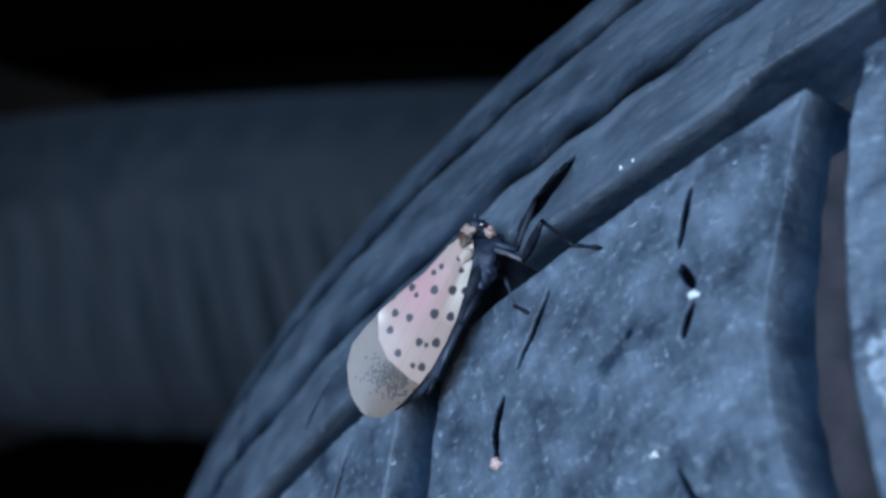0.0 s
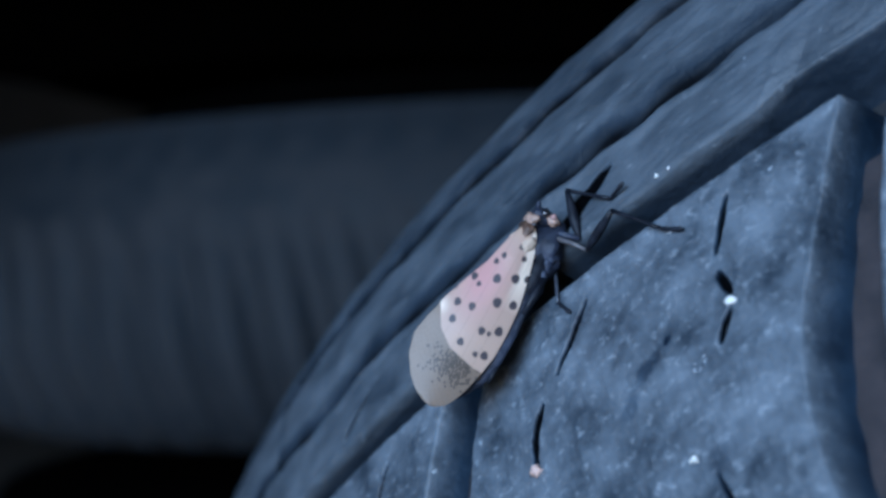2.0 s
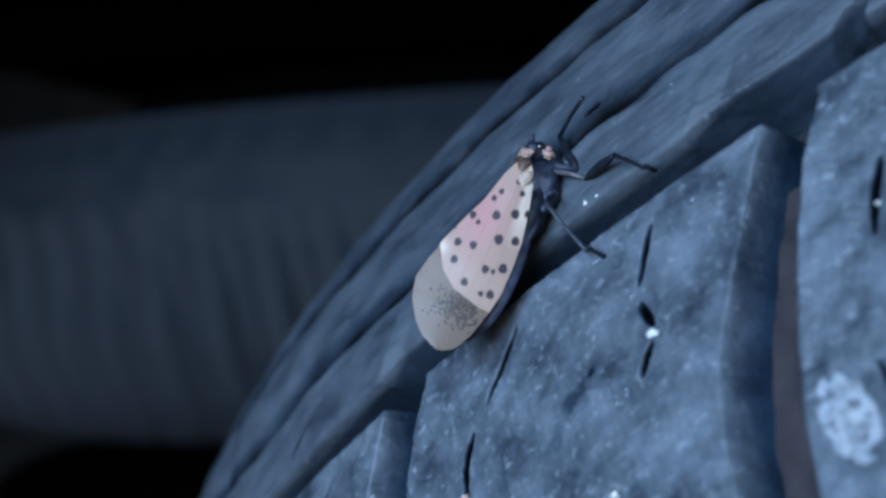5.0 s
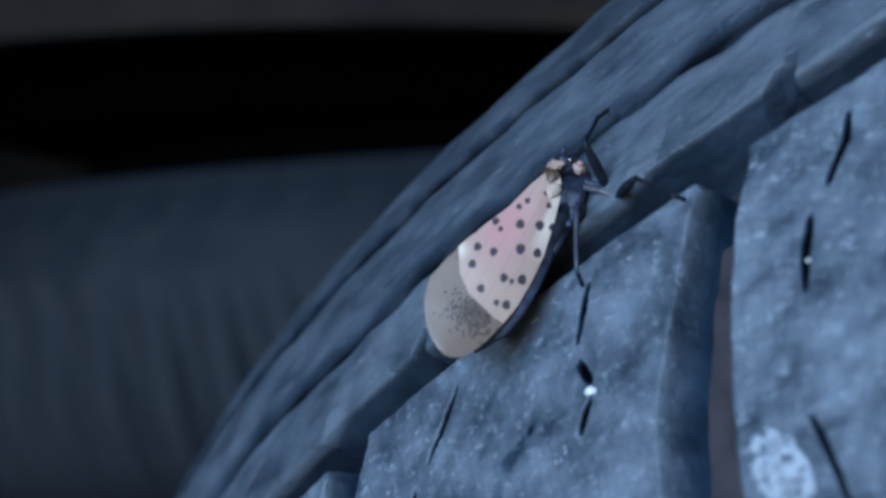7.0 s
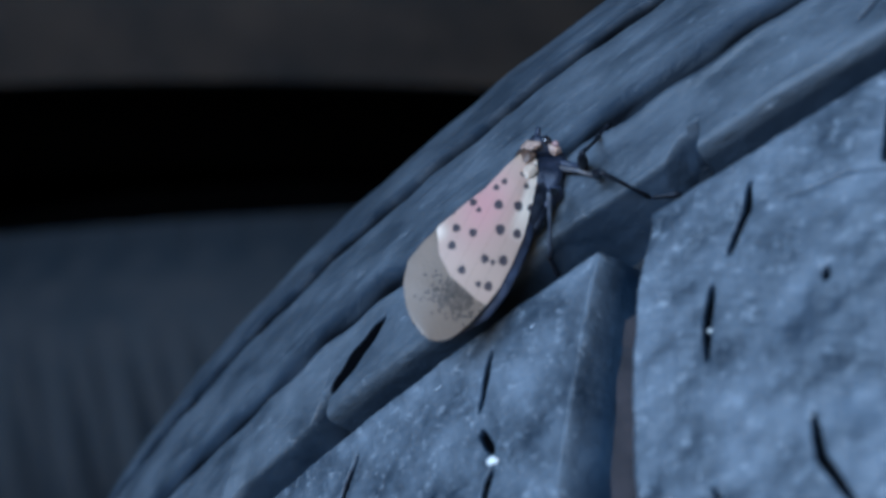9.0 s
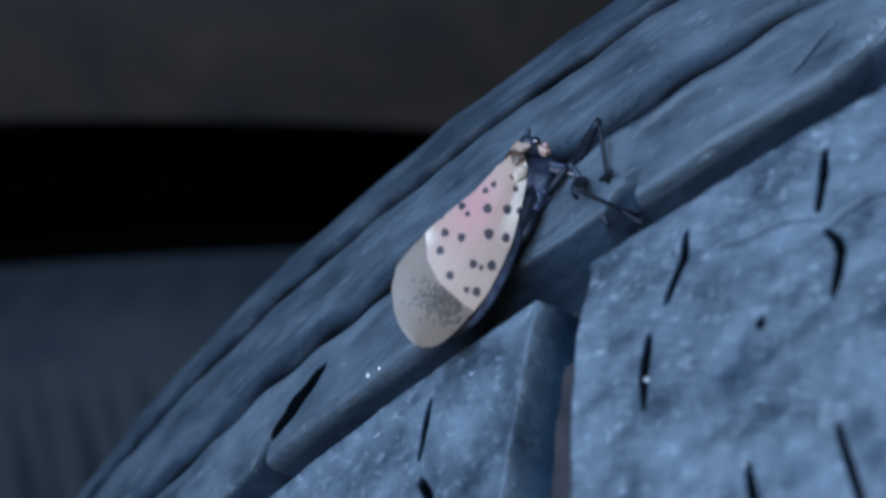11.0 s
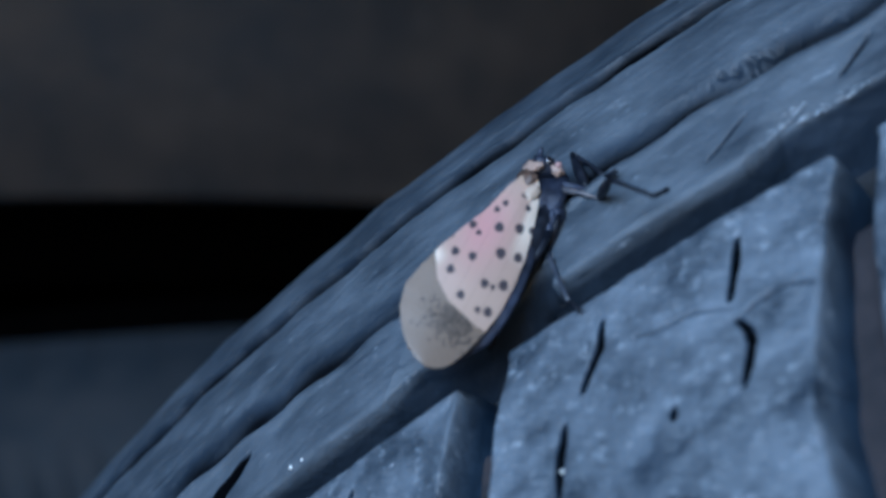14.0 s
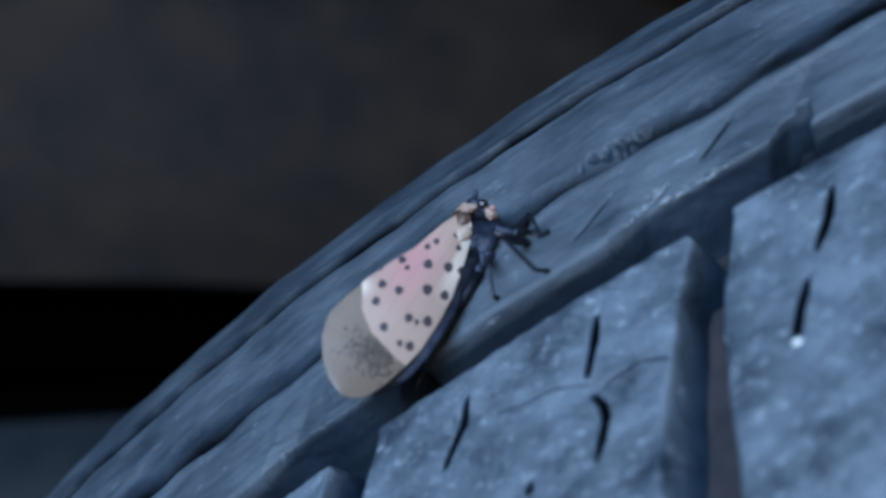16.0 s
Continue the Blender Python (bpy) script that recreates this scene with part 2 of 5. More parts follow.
def tube(path, radii, sides=10):
    """A tapered round limb along a list of places."""
    bm = bmesh.new()
    rings = []
    for i, p in enumerate(path):
        d = (Vector(path[min(i + 1, len(path) - 1)]) - Vector(path[max(i - 1, 0)])).normalized()
        q = d.to_track_quat("Z", "X")
        rings.append([bm.verts.new(Vector(p) + q @ Vector((radii[i] * math.cos(a), radii[i] * math.sin(a), 0)))
                      for a in (2 * math.pi * k / sides for k in range(sides))])
    for r0, r1 in zip(rings, rings[1:]):
        for k in range(sides):
            bm.faces.new((r0[k], r0[(k + 1) % sides], r1[(k + 1) % sides], r1[k]))
    bm.faces.new(rings[0][::-1])
    bm.faces.new(rings[-1])
    return bm


def lump(centre, radii, seed=0, rough=0.0, sub=3, turn=(0, 0, 0)):
    bm = bmesh.new()
    bmesh.ops.create_icosphere(bm, subdivisions=sub, radius=1)
    q = Euler([radians(a) for a in turn])
    for v in bm.verts:
        k = 1 + rough * noise.noise(v.co * 1.7 + Vector((seed * 7.3, 0, 0)))
        p = Vector((v.co.x * radii[0] * k, v.co.y * radii[1] * k, v.co.z * radii[2] * k))
        p.rotate(q)
        v.co = p + Vector(centre)
    return bm


def wobble(S, W, scale, seed):
    """Smooth pseudo-random relief of about unit height over the tread, by sums of waves."""
    rng = np.random.default_rng(seed)
    out = np.zeros_like(S)
    for k in range(9):
        a, f, p = rng.uniform(0, 2 * np.pi), scale * rng.uniform(0.5, 1.9), rng.uniform(0, 6.3)
        out += np.sin(f * (S * np.cos(a) + W * np.sin(a)) + p)
    return out / 4.0


def streak(S, W, scale, seed):
    """The same relief, drawn out along the tread by rolling wear."""
    return wobble(0.2 * S, W, scale, seed)


def lay_sheet(ob, S, W, H, stretch):
    """Stores where each point lies on the unrolled tread, for wear marks that follow it."""
    at = ob.data.attributes.new("sheet", "FLOAT_VECTOR", "POINT")
    at.data.foreach_set("vector", np.stack([S * stretch, W, H], -1).astype(np.float32).ravel())


# ---------------------------------------------------------------- the place
floor = box("floor", (3.4, 3.4, 0.1), (0.1, 0.9, -0.05), CONCRETE)
tagged(floor, "unseen grey concrete floor added below the tyres", "floor", kind="structure")
# unseen walls and ceiling, added to keep sky light off the tyres
for name, size, centre, mat in (("wall_north", (3.4, 0.1, 1.9), (0.1, 2.55, 0.95), BOARD), ("wall_east", (0.1, 3.2, 1.9), (1.75, 0.9, 0.95), BOARD),
                                ("wall_west", (0.1, 3.2, 1.9), (-1.55, 0.9, 0.95), BOARD), ("ceiling", (3.4, 3.4, 0.08), (0.1, 0.9, 1.94), BOARD)):
    tagged(box(name, size, centre, mat), "unseen dark board added to shut out daylight", name.split("_")[0], kind="structure")


# ---------------------------------------------------------------- the leaning tyre
TYRE_R, CROWN, CROWN_R = 0.27506, 0.0768, 0.30
SHOULDER = 0.0235


def tread_radius(w):
    w = np.where(w < -0.045, -0.09 - w, w)
    bend = np.minimum(w, 0.0150)
    drop = np.where(w > 0.002, (bend - 0.002) ** 2 / 0.085 + 0.306 * (w - bend), 0.0)
    drop = drop + np.where(w > 0.0205, (w - 0.0205) ** 2 / 0.012, 0.0)
    return TYRE_R - CROWN * w - 0.5 * w * w / CROWN_R - drop


def on_tyre(s, w, h):
    """Places in the tyre's space: s metres round the tread, w across it, h above the worn surface."""
    r, a = tread_radius(w) + h, s / TYRE_R
    return np.stack([r * np.sin(a), w + 0 * a, r * np.cos(a)], -1)


def slot(S, W, ends, width, feather=0.00011):
    """How far a narrow cut along a line of (s, w) places is open, 0 to 1, with tapered ends."""
    out = np.zeros_like(S)
    whole = sum(math.hypot(b[0] - a[0], b[1] - a[1]) for a, b in zip(ends, ends[1:]))
    gone = 0.0
    for (s0, w0), (s1, w1) in zip(ends, ends[1:]):
        ds, dw = s1 - s0, w1 - w0
        length = math.hypot(ds, dw)
        k = np.clip(((S - s0) * ds + (W - w0) * dw) / length ** 2, 0, 1)
        d = np.hypot(S - s0 - k * ds, W - w0 - k * dw)
        along = (gone + k * length) / whole
        half = 0.5 * width * (0.45 + 0.55 * np.sin(np.pi * along) ** 0.6) * (1 + 0.08 * np.sin(S * 2100) + 0.06 * np.sin(W * 2900))
        x = np.clip(0.5 + (half - d) / (2 * feather), 0, 1)
        out = np.maximum(out, x * x * (3 - 2 * x))
        gone += length
    return out


def edge_shift(w):
    """How far a block's side edge swings back round the tyre, across the tread."""
    return np.interp(-w, [0.013, 0.018, 0.023, 0.029, 0.036, 0.043, 0.058], [0, -0.0028, -0.0047, -0.0066, -0.0085, -0.0095, -0.0100])


# dark oily stains on the tread: place, half lengths along and across (millimetres), turn, strength
STAINS = [(13.9, -24.4, 0.50, 0.35, 0.6, 0.62), (11.2, -25.8, 2.2, 0.8, 0.55, 0.34), (8.6, -28.0, 1.6, 0.9, 0.6, 0.26), (16.0, -36.5, 2.0, 1.2, 0.2, 0.16),
          (48.5, -28.5, 3.0, 1.8, 0.3, 0.20), (54.5, -37.5, 1.2, 2.2, 0.0, 0.24), (49.3, -37.5, 1.6, 2.4, 0.0, 0.18), (60.0, -30.0, 2.4, 1.5, 0.4, 0.15), (80.5, -30.0, 2.5, 2.0, 0.2, 0.18)]


def tread_block(name, s0, s1, cuts, seed, step, parent, w0=-0.0119, w1=-0.056, depth=0.0075):
    nu, nw = int((s1 - s0) / step) + 1, int((w0 - w1) / step) + 1
    w = np.linspace(w0, w1, nw)[None, :]
    u = np.linspace(0, 1, nu)[:, None]
    # the right edge is worn back below the middle, so that its wall slopes
    back = np.interp(-w, [0.013, 0.019, 0.024, 0.0271, 0.031, 0.0357, 0.0398, 0.0445, 0.060], [0.0005, 0.0006, 0.0013, 0.0020, 0.0024, 0.0021, 0.0018, 0.0010, 0.0005])
    S = s0 + u * (s1 - s0 - back) + edge_shift(w) + 0.00006 * np.sin(w * 900 + seed)
    W = w + 0 * u
    left, right, top, low = u * (s1 - s0), (1 - u) * (s1 - s0), w0 - W, W - w1
    rnd = lambda d, r: np.where(d < r, r - np.sqrt(np.maximum(r * r - (r - d) ** 2, 0)), 0)
    h = -rnd(left, 0.0006) - rnd(right, 0.0003) - rnd(top, 0.0007) - rnd(low, 0.0008)
    h = h + 0.00011 * wobble(S, W, 420, seed) + 0.00007 * wobble(S, W, 1500, seed + 1) + 0.000035 * wobble(S, W, 4200, seed + 2)
    # sipe: shade painted into each cut, wider than the carved slot
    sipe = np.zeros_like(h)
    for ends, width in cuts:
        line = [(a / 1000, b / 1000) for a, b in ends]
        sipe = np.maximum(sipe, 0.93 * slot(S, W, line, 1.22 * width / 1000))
        h = h - 0.0010 * slot(S, W, line, 0.8 * width / 1000, 0.0002)
    # the skirt goes down to the groove floor on every side, leaning outwards; the worn right wall is a rounded slope with a faint ledge
    out = 0.0007
    q = np.linspace(0, 1, 11)[1:, None]
    ledge = 0.00022 * np.exp(-((q - 0.55) / 0.10) ** 2) * np.exp(-((W[:1] + 0.0265) / 0.004) ** 2)
    right_s = S[-1:] + (0.0005 + 0.8 * back) * q ** 0.9 + ledge
    right_h = h[-1:] - (depth + h[-1:]) * q ** 1.2 + 0.00006 * wobble(right_s, W[:1] + 0 * q, 1300, seed + 5)
    Ss = np.concatenate([S[:1] - out, S, right_s], 0)
    Ws = np.concatenate([W[:1], W, W[:1] + 0 * q], 0)
    Hs = np.concatenate([-depth + 0 * h[:1], h, right_h], 0)
    P = on_tyre(Ss, Ws, Hs)
    first = on_tyre(Ss[:, :1], Ws[:, :1] + out, -depth + 0 * Ss[:, :1])
    last = on_tyre(Ss[:, -1:], Ws[:, -1:] - out, -depth + 0 * Ss[:, -1:])
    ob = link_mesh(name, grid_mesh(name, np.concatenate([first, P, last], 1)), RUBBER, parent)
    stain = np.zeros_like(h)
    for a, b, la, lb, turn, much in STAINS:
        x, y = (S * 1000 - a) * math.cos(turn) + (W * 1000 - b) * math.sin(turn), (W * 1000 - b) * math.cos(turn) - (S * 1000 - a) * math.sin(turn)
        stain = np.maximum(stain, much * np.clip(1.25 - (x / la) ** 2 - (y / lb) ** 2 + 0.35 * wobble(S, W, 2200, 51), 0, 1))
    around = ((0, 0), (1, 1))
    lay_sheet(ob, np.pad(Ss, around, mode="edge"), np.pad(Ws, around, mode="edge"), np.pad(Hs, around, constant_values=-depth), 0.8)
    # the sloping wall's shade is painted in, its tone falling towards the foot
    tone_depth = np.concatenate([0 * h[:1] + depth, -h, np.interp(q, [0, 0.06, 0.25, 0.6], [0.0004, 0.0006, 0.0008, 0.0011]) + 0 * right_h], 0)
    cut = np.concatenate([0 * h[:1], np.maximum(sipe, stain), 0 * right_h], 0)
    return mark_wear_and_shade(ob, np.pad(tone_depth, around, constant_values=depth), 0.0005, np.pad(cut, around), 0.0005)


def shoulder_block(name, s0, s1, cuts, seed, step, parent, w0=-0.0085, w1=SHOULDER):
    nu, nw = int((s1 - s0) / step) + 1, int((w1 - w0) / step) + 1
    w = np.linspace(w0, w1, nw)[None, :]
    u = np.linspace(0, 1, nu)[:, None]
    slant = 0.85 * np.clip(w - w0, 0, 0.010)
    S, W = s0 + u * (s1 - s0) + slant, w + 0 * u
    gap = np.minimum(S - (s0 + slant), (s1 + slant) - S)
    rnd = lambda d, r: np.where(d < r, r - np.sqrt(np.maximum(r * r - (r - d) ** 2, 0)), 0)
    # the second line: a ragged sunken strip; a cut parts the blocks as far as it
    line2 = -0.0005 + 0.0003 * np.sin(S * 210 + 1.0) + 0.0002 * np.sin(S * 730)
    ragged = 0.0019 + 0.0004 * np.sin(S * 130) * np.sin(S * 47 + 1) + 0.00016 * np.sin(S * 610 + 2)
    below = np.clip((line2 - W) / 0.0003, 0, 1)
    mouth = 0.0004 + 0.0014 * np.clip((-0.0052 - W) / 0.0025, 0, 1)
    open_end = np.clip(1 - (gap - mouth) / 0.0006, 0, 1) * np.clip((-0.0057 - W) / 0.0016, 0, 1)
    h = -0.0040 * open_end
    # towards its end each block slopes down to the groove
    run = np.clip((S - (s1 + slant - 0.0155)) / 0.0025, 0, 1)
    h = h - 0.0009 * run * np.clip((-0.0020 - W) / 0.0050, 0, 1)
    brink = -0.0084 + 0.0015 * run
    h = h - 0.0036 * np.clip((brink - W) / 0.0014, 0, 1)
    h = h - rnd(W - w0, 0.0009)
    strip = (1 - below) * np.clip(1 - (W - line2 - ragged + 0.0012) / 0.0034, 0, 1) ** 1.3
    strip_shade = (1 - below) * np.clip(1 - (W - line2 - ragged + 0.0004) / 0.0030, 0, 1)
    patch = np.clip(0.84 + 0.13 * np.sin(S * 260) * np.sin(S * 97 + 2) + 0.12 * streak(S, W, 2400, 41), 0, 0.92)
    h = h + 0.0003 * np.exp(-((W - line2 + 0.0008) / 0.0005) ** 2) * (0.6 + 0.4 * np.sin(S * 170))
    h = h - (0.0010 + 0.0003 * np.sin(S * 120)) * strip - 0.0004 * (1 - below)
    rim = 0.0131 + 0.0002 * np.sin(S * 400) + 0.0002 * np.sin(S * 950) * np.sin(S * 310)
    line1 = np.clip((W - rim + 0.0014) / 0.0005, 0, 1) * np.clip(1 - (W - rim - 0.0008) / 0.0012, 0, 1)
    line_shade = np.clip((W - rim + 0.0014) / 0.0005, 0, 1) * np.clip(1 - (W - rim - 0.0013) / 0.0014, 0, 1)
    h = h - 0.0016 * line1
    h = h + 0.00014 * wobble(S, W, 420, seed) + 0.00006 * streak(S, W, 1500, seed + 1) + 0.00002 * streak(S, W, 4200, seed + 3)
    # torn-out crumbs of rubber beside the second line
    torn = np.zeros_like(h)
    for a, b, la, lb in ((0.0672, 0.0017, 0.0040, 0.0012), (0.0750, 0.0012, 0.0022, 0.0007)):
        torn = np.maximum(torn, np.clip(1.0 - ((S - a) / la) ** 2 - ((W - b) / lb) ** 2 + 0.8 * wobble(S, W, 2600, 61) + 0.5 * streak(S, W, 2600, 62) - 0.35, 0, 1))
    h = h - 0.0003 * torn
    sipe = 0.6 * torn
    for ends, width in cuts:
        line = [(a / 1000, b / 1000) for a, b in ends]
        sipe = np.maximum(sipe, 0.93 * slot(S, W, line, width / 1000 + 0.00008))
        h = h - 0.0010 * slot(S, W, line, 0.7 * width / 1000, 0.00025)
    P = on_tyre(S, W, h)
    wall = on_tyre(S[:, :1], W[:, :1] - 0.00012, h[:, :1] - 0.0009)
    foot = on_tyre(S[:, :1], W[:, :1] - 0.0006, -0.0075 + 0 * S[:, :1])
    ob = link_mesh(name, grid_mesh(name, np.concatenate([foot, wall, P], 1)), SHOULDER_RUBBER, parent)
    # the tone is lower past the outer line, and in patches over the shoulder
    darker_tone = 0.10 * np.clip((W - 0.0128) / 0.0010, 0, 1)
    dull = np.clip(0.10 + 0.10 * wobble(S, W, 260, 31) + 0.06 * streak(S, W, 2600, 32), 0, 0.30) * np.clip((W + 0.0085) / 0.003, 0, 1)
    # shade painted into the cuts, sunken lines, torn pits and open block ends
    cut = np.maximum(np.maximum(sipe, np.maximum(line_shade * (0.84 + 0.10 * streak(S, W, 1800, 43)), darker_tone + dull)), np.maximum(0.95 * strip_shade * patch, 0.8 * open_end))
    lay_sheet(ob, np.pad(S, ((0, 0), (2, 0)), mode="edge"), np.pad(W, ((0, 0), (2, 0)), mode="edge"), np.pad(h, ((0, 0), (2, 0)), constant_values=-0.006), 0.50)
    return mark_wear_and_shade(ob, np.pad(-h, ((0, 0), (2, 0)), constant_values=0.006), 0.0010, np.pad(cut, ((0, 0), (2, 0))))


def build_leaning_tyre():
    tyre = new("tyre")
    tyre.matrix_basis = TYRE_POSE
    tagged(tyre, "worn black car tyre with grey dust, leaning in a pile", "tyre")
    # carcass: groove floor, both sidewalls and beads
    prof = [(w, float(tread_radius(np.array(w))) - 0.0074) for w in np.linspace(-0.110, SHOULDER - 0.001, 44)]
    edge = float(tread_radius(np.array(SHOULDER)))
    side = [(0.0000, -0.0004), (0.0020, -0.0030), (0.0045, -0.0075), (0.0075, -0.016), (0.0100, -0.030), (0.0105, -0.046), (0.0080, -0.064), (0.0000, -0.080), (-0.008, -0.088), (-0.012, -0.080), (-0.006, -0.06), (-0.004, -0.02)]
    right = [(SHOULDER + a, edge + b) for a, b in side]
    left = [(-0.09 - w, r) for w, r in right][::-1]
    ring = left + [p for p in prof if -0.1105 < p[0]] + right
    th = np.linspace(0, 2 * np.pi, 241)[:-1][:, None]
    w = np.array([p[0] for p in ring])[None, :]
    r = np.array([p[1] for p in ring])[None, :]
    P = np.stack([r * np.sin(th), w + 0 * th, r * np.cos(th)], -1)
    cut_l, cut_r = len(left), len(ring) - len(right)
    link_mesh("carcass", grid_mesh("carcass", P[:, cut_l - 1:cut_r + 1], closed_u=True), GROOVE, tyre, "floor of the tread grooves, darkened for their shade")
    link_mesh("sidewall", grid_mesh("sidewall", P[:, :cut_l], closed_u=True), SIDE, tyre, "dark rubber sidewall")
    link_mesh("sidewall", grid_mesh("sidewall", P[:, cut_r:], closed_u=True), SIDE, tyre, "dark rubber sidewall")
    A = [([(5.9, -15.2), (3.6, -17.6), (1.0, -20.2)], 0.60), ([(-1.5, -22.2), (-3.0, -25.0), (-3.4, -27.4)], 0.88),
         ([(22.7, -14.7), (21.6, -17.2), (20.5, -19.4)], 0.60), ([(20.2, -21.3), (20.9, -23.6)], 0.81), ([(20.4, -25.2), (18.9, -27.3)], 0.74),
         ([(15.3, -37.3), (15.7, -38.8), (16.2, -40.5), (17.5, -44)], 0.32)]
    B = [([(48.6, -14.8), (47.6, -17.0), (45.1, -19.6)], 0.60), ([(43.0, -21.5), (41.6, -24.6), (40.8, -26.9)], 0.68),
         ([(60.5, -14.8), (59.4, -17.2), (58.1, -19.5)], 0.60), ([(58.0, -21.4), (58.45, -22.6), (58.3, -23.8), (57.5, -25.2), (56.5, -26.6)], 0.62), ([(46.6, -35.0), (46.0, -38.0), (46.8, -41.8)], 0.62),
         ([(51.3, -25.2), (51.0, -26.1)], 0.5), ([(38.0, -36.3), (38.3, -39.3), (38.5, -43.2)], 0.45), ([(50.4, -17.9), (52.0, -18.5), (55.4, -18.9), (58.0, -20.3)], 0.10), ([(58.4, -21.3), (59.6, -21.0), (61.2, -20.8), (62.6, -21.1), (64.0, -21.9)], 0.16), ([(53.2, -35.4), (52.9, -38), (52.4, -42.5)], 0.5)]
    C = [([(79.9, -15.3), (78.6, -17.6), (76.7, -19.8)], 0.60), ([(75.1, -22.0), (73.6, -24.2), (72.3, -26.4)], 0.62), ([(91.5, -15.2), (89.5, -19.6)], 0.60), ([(89, -21.5), (87.8, -26.5)], 0.62)]
    Z = [([(-26.5, -15.2), (-30.5, -20.0)], 0.60), ([(-32, -22), (-34, -28)], 0.62)]
    for s0, s1, cuts, seed in ((-0.049, -0.0145, Z, 3), (-0.0078, 0.0354, A, 5), (0.0400, 0.0698, B, 8), (0.0728, 0.104, C, 11)):
        tread_block("tread_block", s0, s1, cuts, seed, 0.00012, tyre)
    for s0, s1, sd in ((-0.0145, -0.0078, 1), (0.0354, 0.0405, 2), (0.0698, 0.0728, 3)):
        w = np.linspace(-0.0125, -0.056, 100)[None, :]
        S = s0 - 0.0012 + np.linspace(0, 1, 20)[:, None] * (s1 - s0 + 0.0024) + edge_shift(w)
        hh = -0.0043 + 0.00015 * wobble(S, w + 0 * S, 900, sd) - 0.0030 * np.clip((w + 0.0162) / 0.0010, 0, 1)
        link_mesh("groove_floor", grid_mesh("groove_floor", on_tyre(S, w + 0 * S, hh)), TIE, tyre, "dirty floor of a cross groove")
    plain = [([(0.008 * 1000, -15), (0.005 * 1000, -20)], 1.0), ([(0.022 * 1000, -15), (0.019 * 1000, -20)], 1.0)]
    first = tread_block("tread_block", 0.0, 0.0315, plain, 2, 0.0012, tyre)
    turn = 0.0365 / TYRE_R
    start, full = 0.1085 / TYRE_R, 2 * math.pi - 0.052 / TYRE_R
    count = int((full - start) / turn)
    turn = (full - start) / count
    far = first.data
    for k in range(count):
        ob = first if k == 0 else new("tread_block", far)
        ob.parent = tyre
        ob.matrix_basis = Matrix.Rotation(start + k * turn, 4, "Y")
    for s0, s1, cuts, seed in ((-0.066, -0.0005, [([(-30, -4), (-36, -7)], 0.6)], 6), (-0.0005, 0.0430, [([(11.2, -3.0), (7.3, -4.5), (3.3, -6.2)], 1.75), ([(3.6, -6.1), (2.4, -6.6)], 0.3)], 6), (0.0430, 0.0785, [([(65.2, -3.7), (61.0, -6.1)], 0.22), ([(76.2, -2.9), (72.9, -4.8)], 0.24)], 6), (0.0785, 0.113, [], 6)):
        shoulder_block("shoulder_block", s0, s1, cuts, seed, 0.00015, tyre)
    start, full = 0.113 / TYRE_R, 2 * math.pi - 0.066 / TYRE_R
    first = shoulder_block("shoulder_block", 0, (full - start) / 42 * TYRE_R, [], 2, 0.0012, tyre)
    far = first.data
    for k in range(42):
        ob = first if k == 0 else new("shoulder_block", far)
        ob.parent = tyre
        ob.matrix_basis = Matrix.Rotation(start + k * (full - start) / 42, 4, "Y")
    return tyre


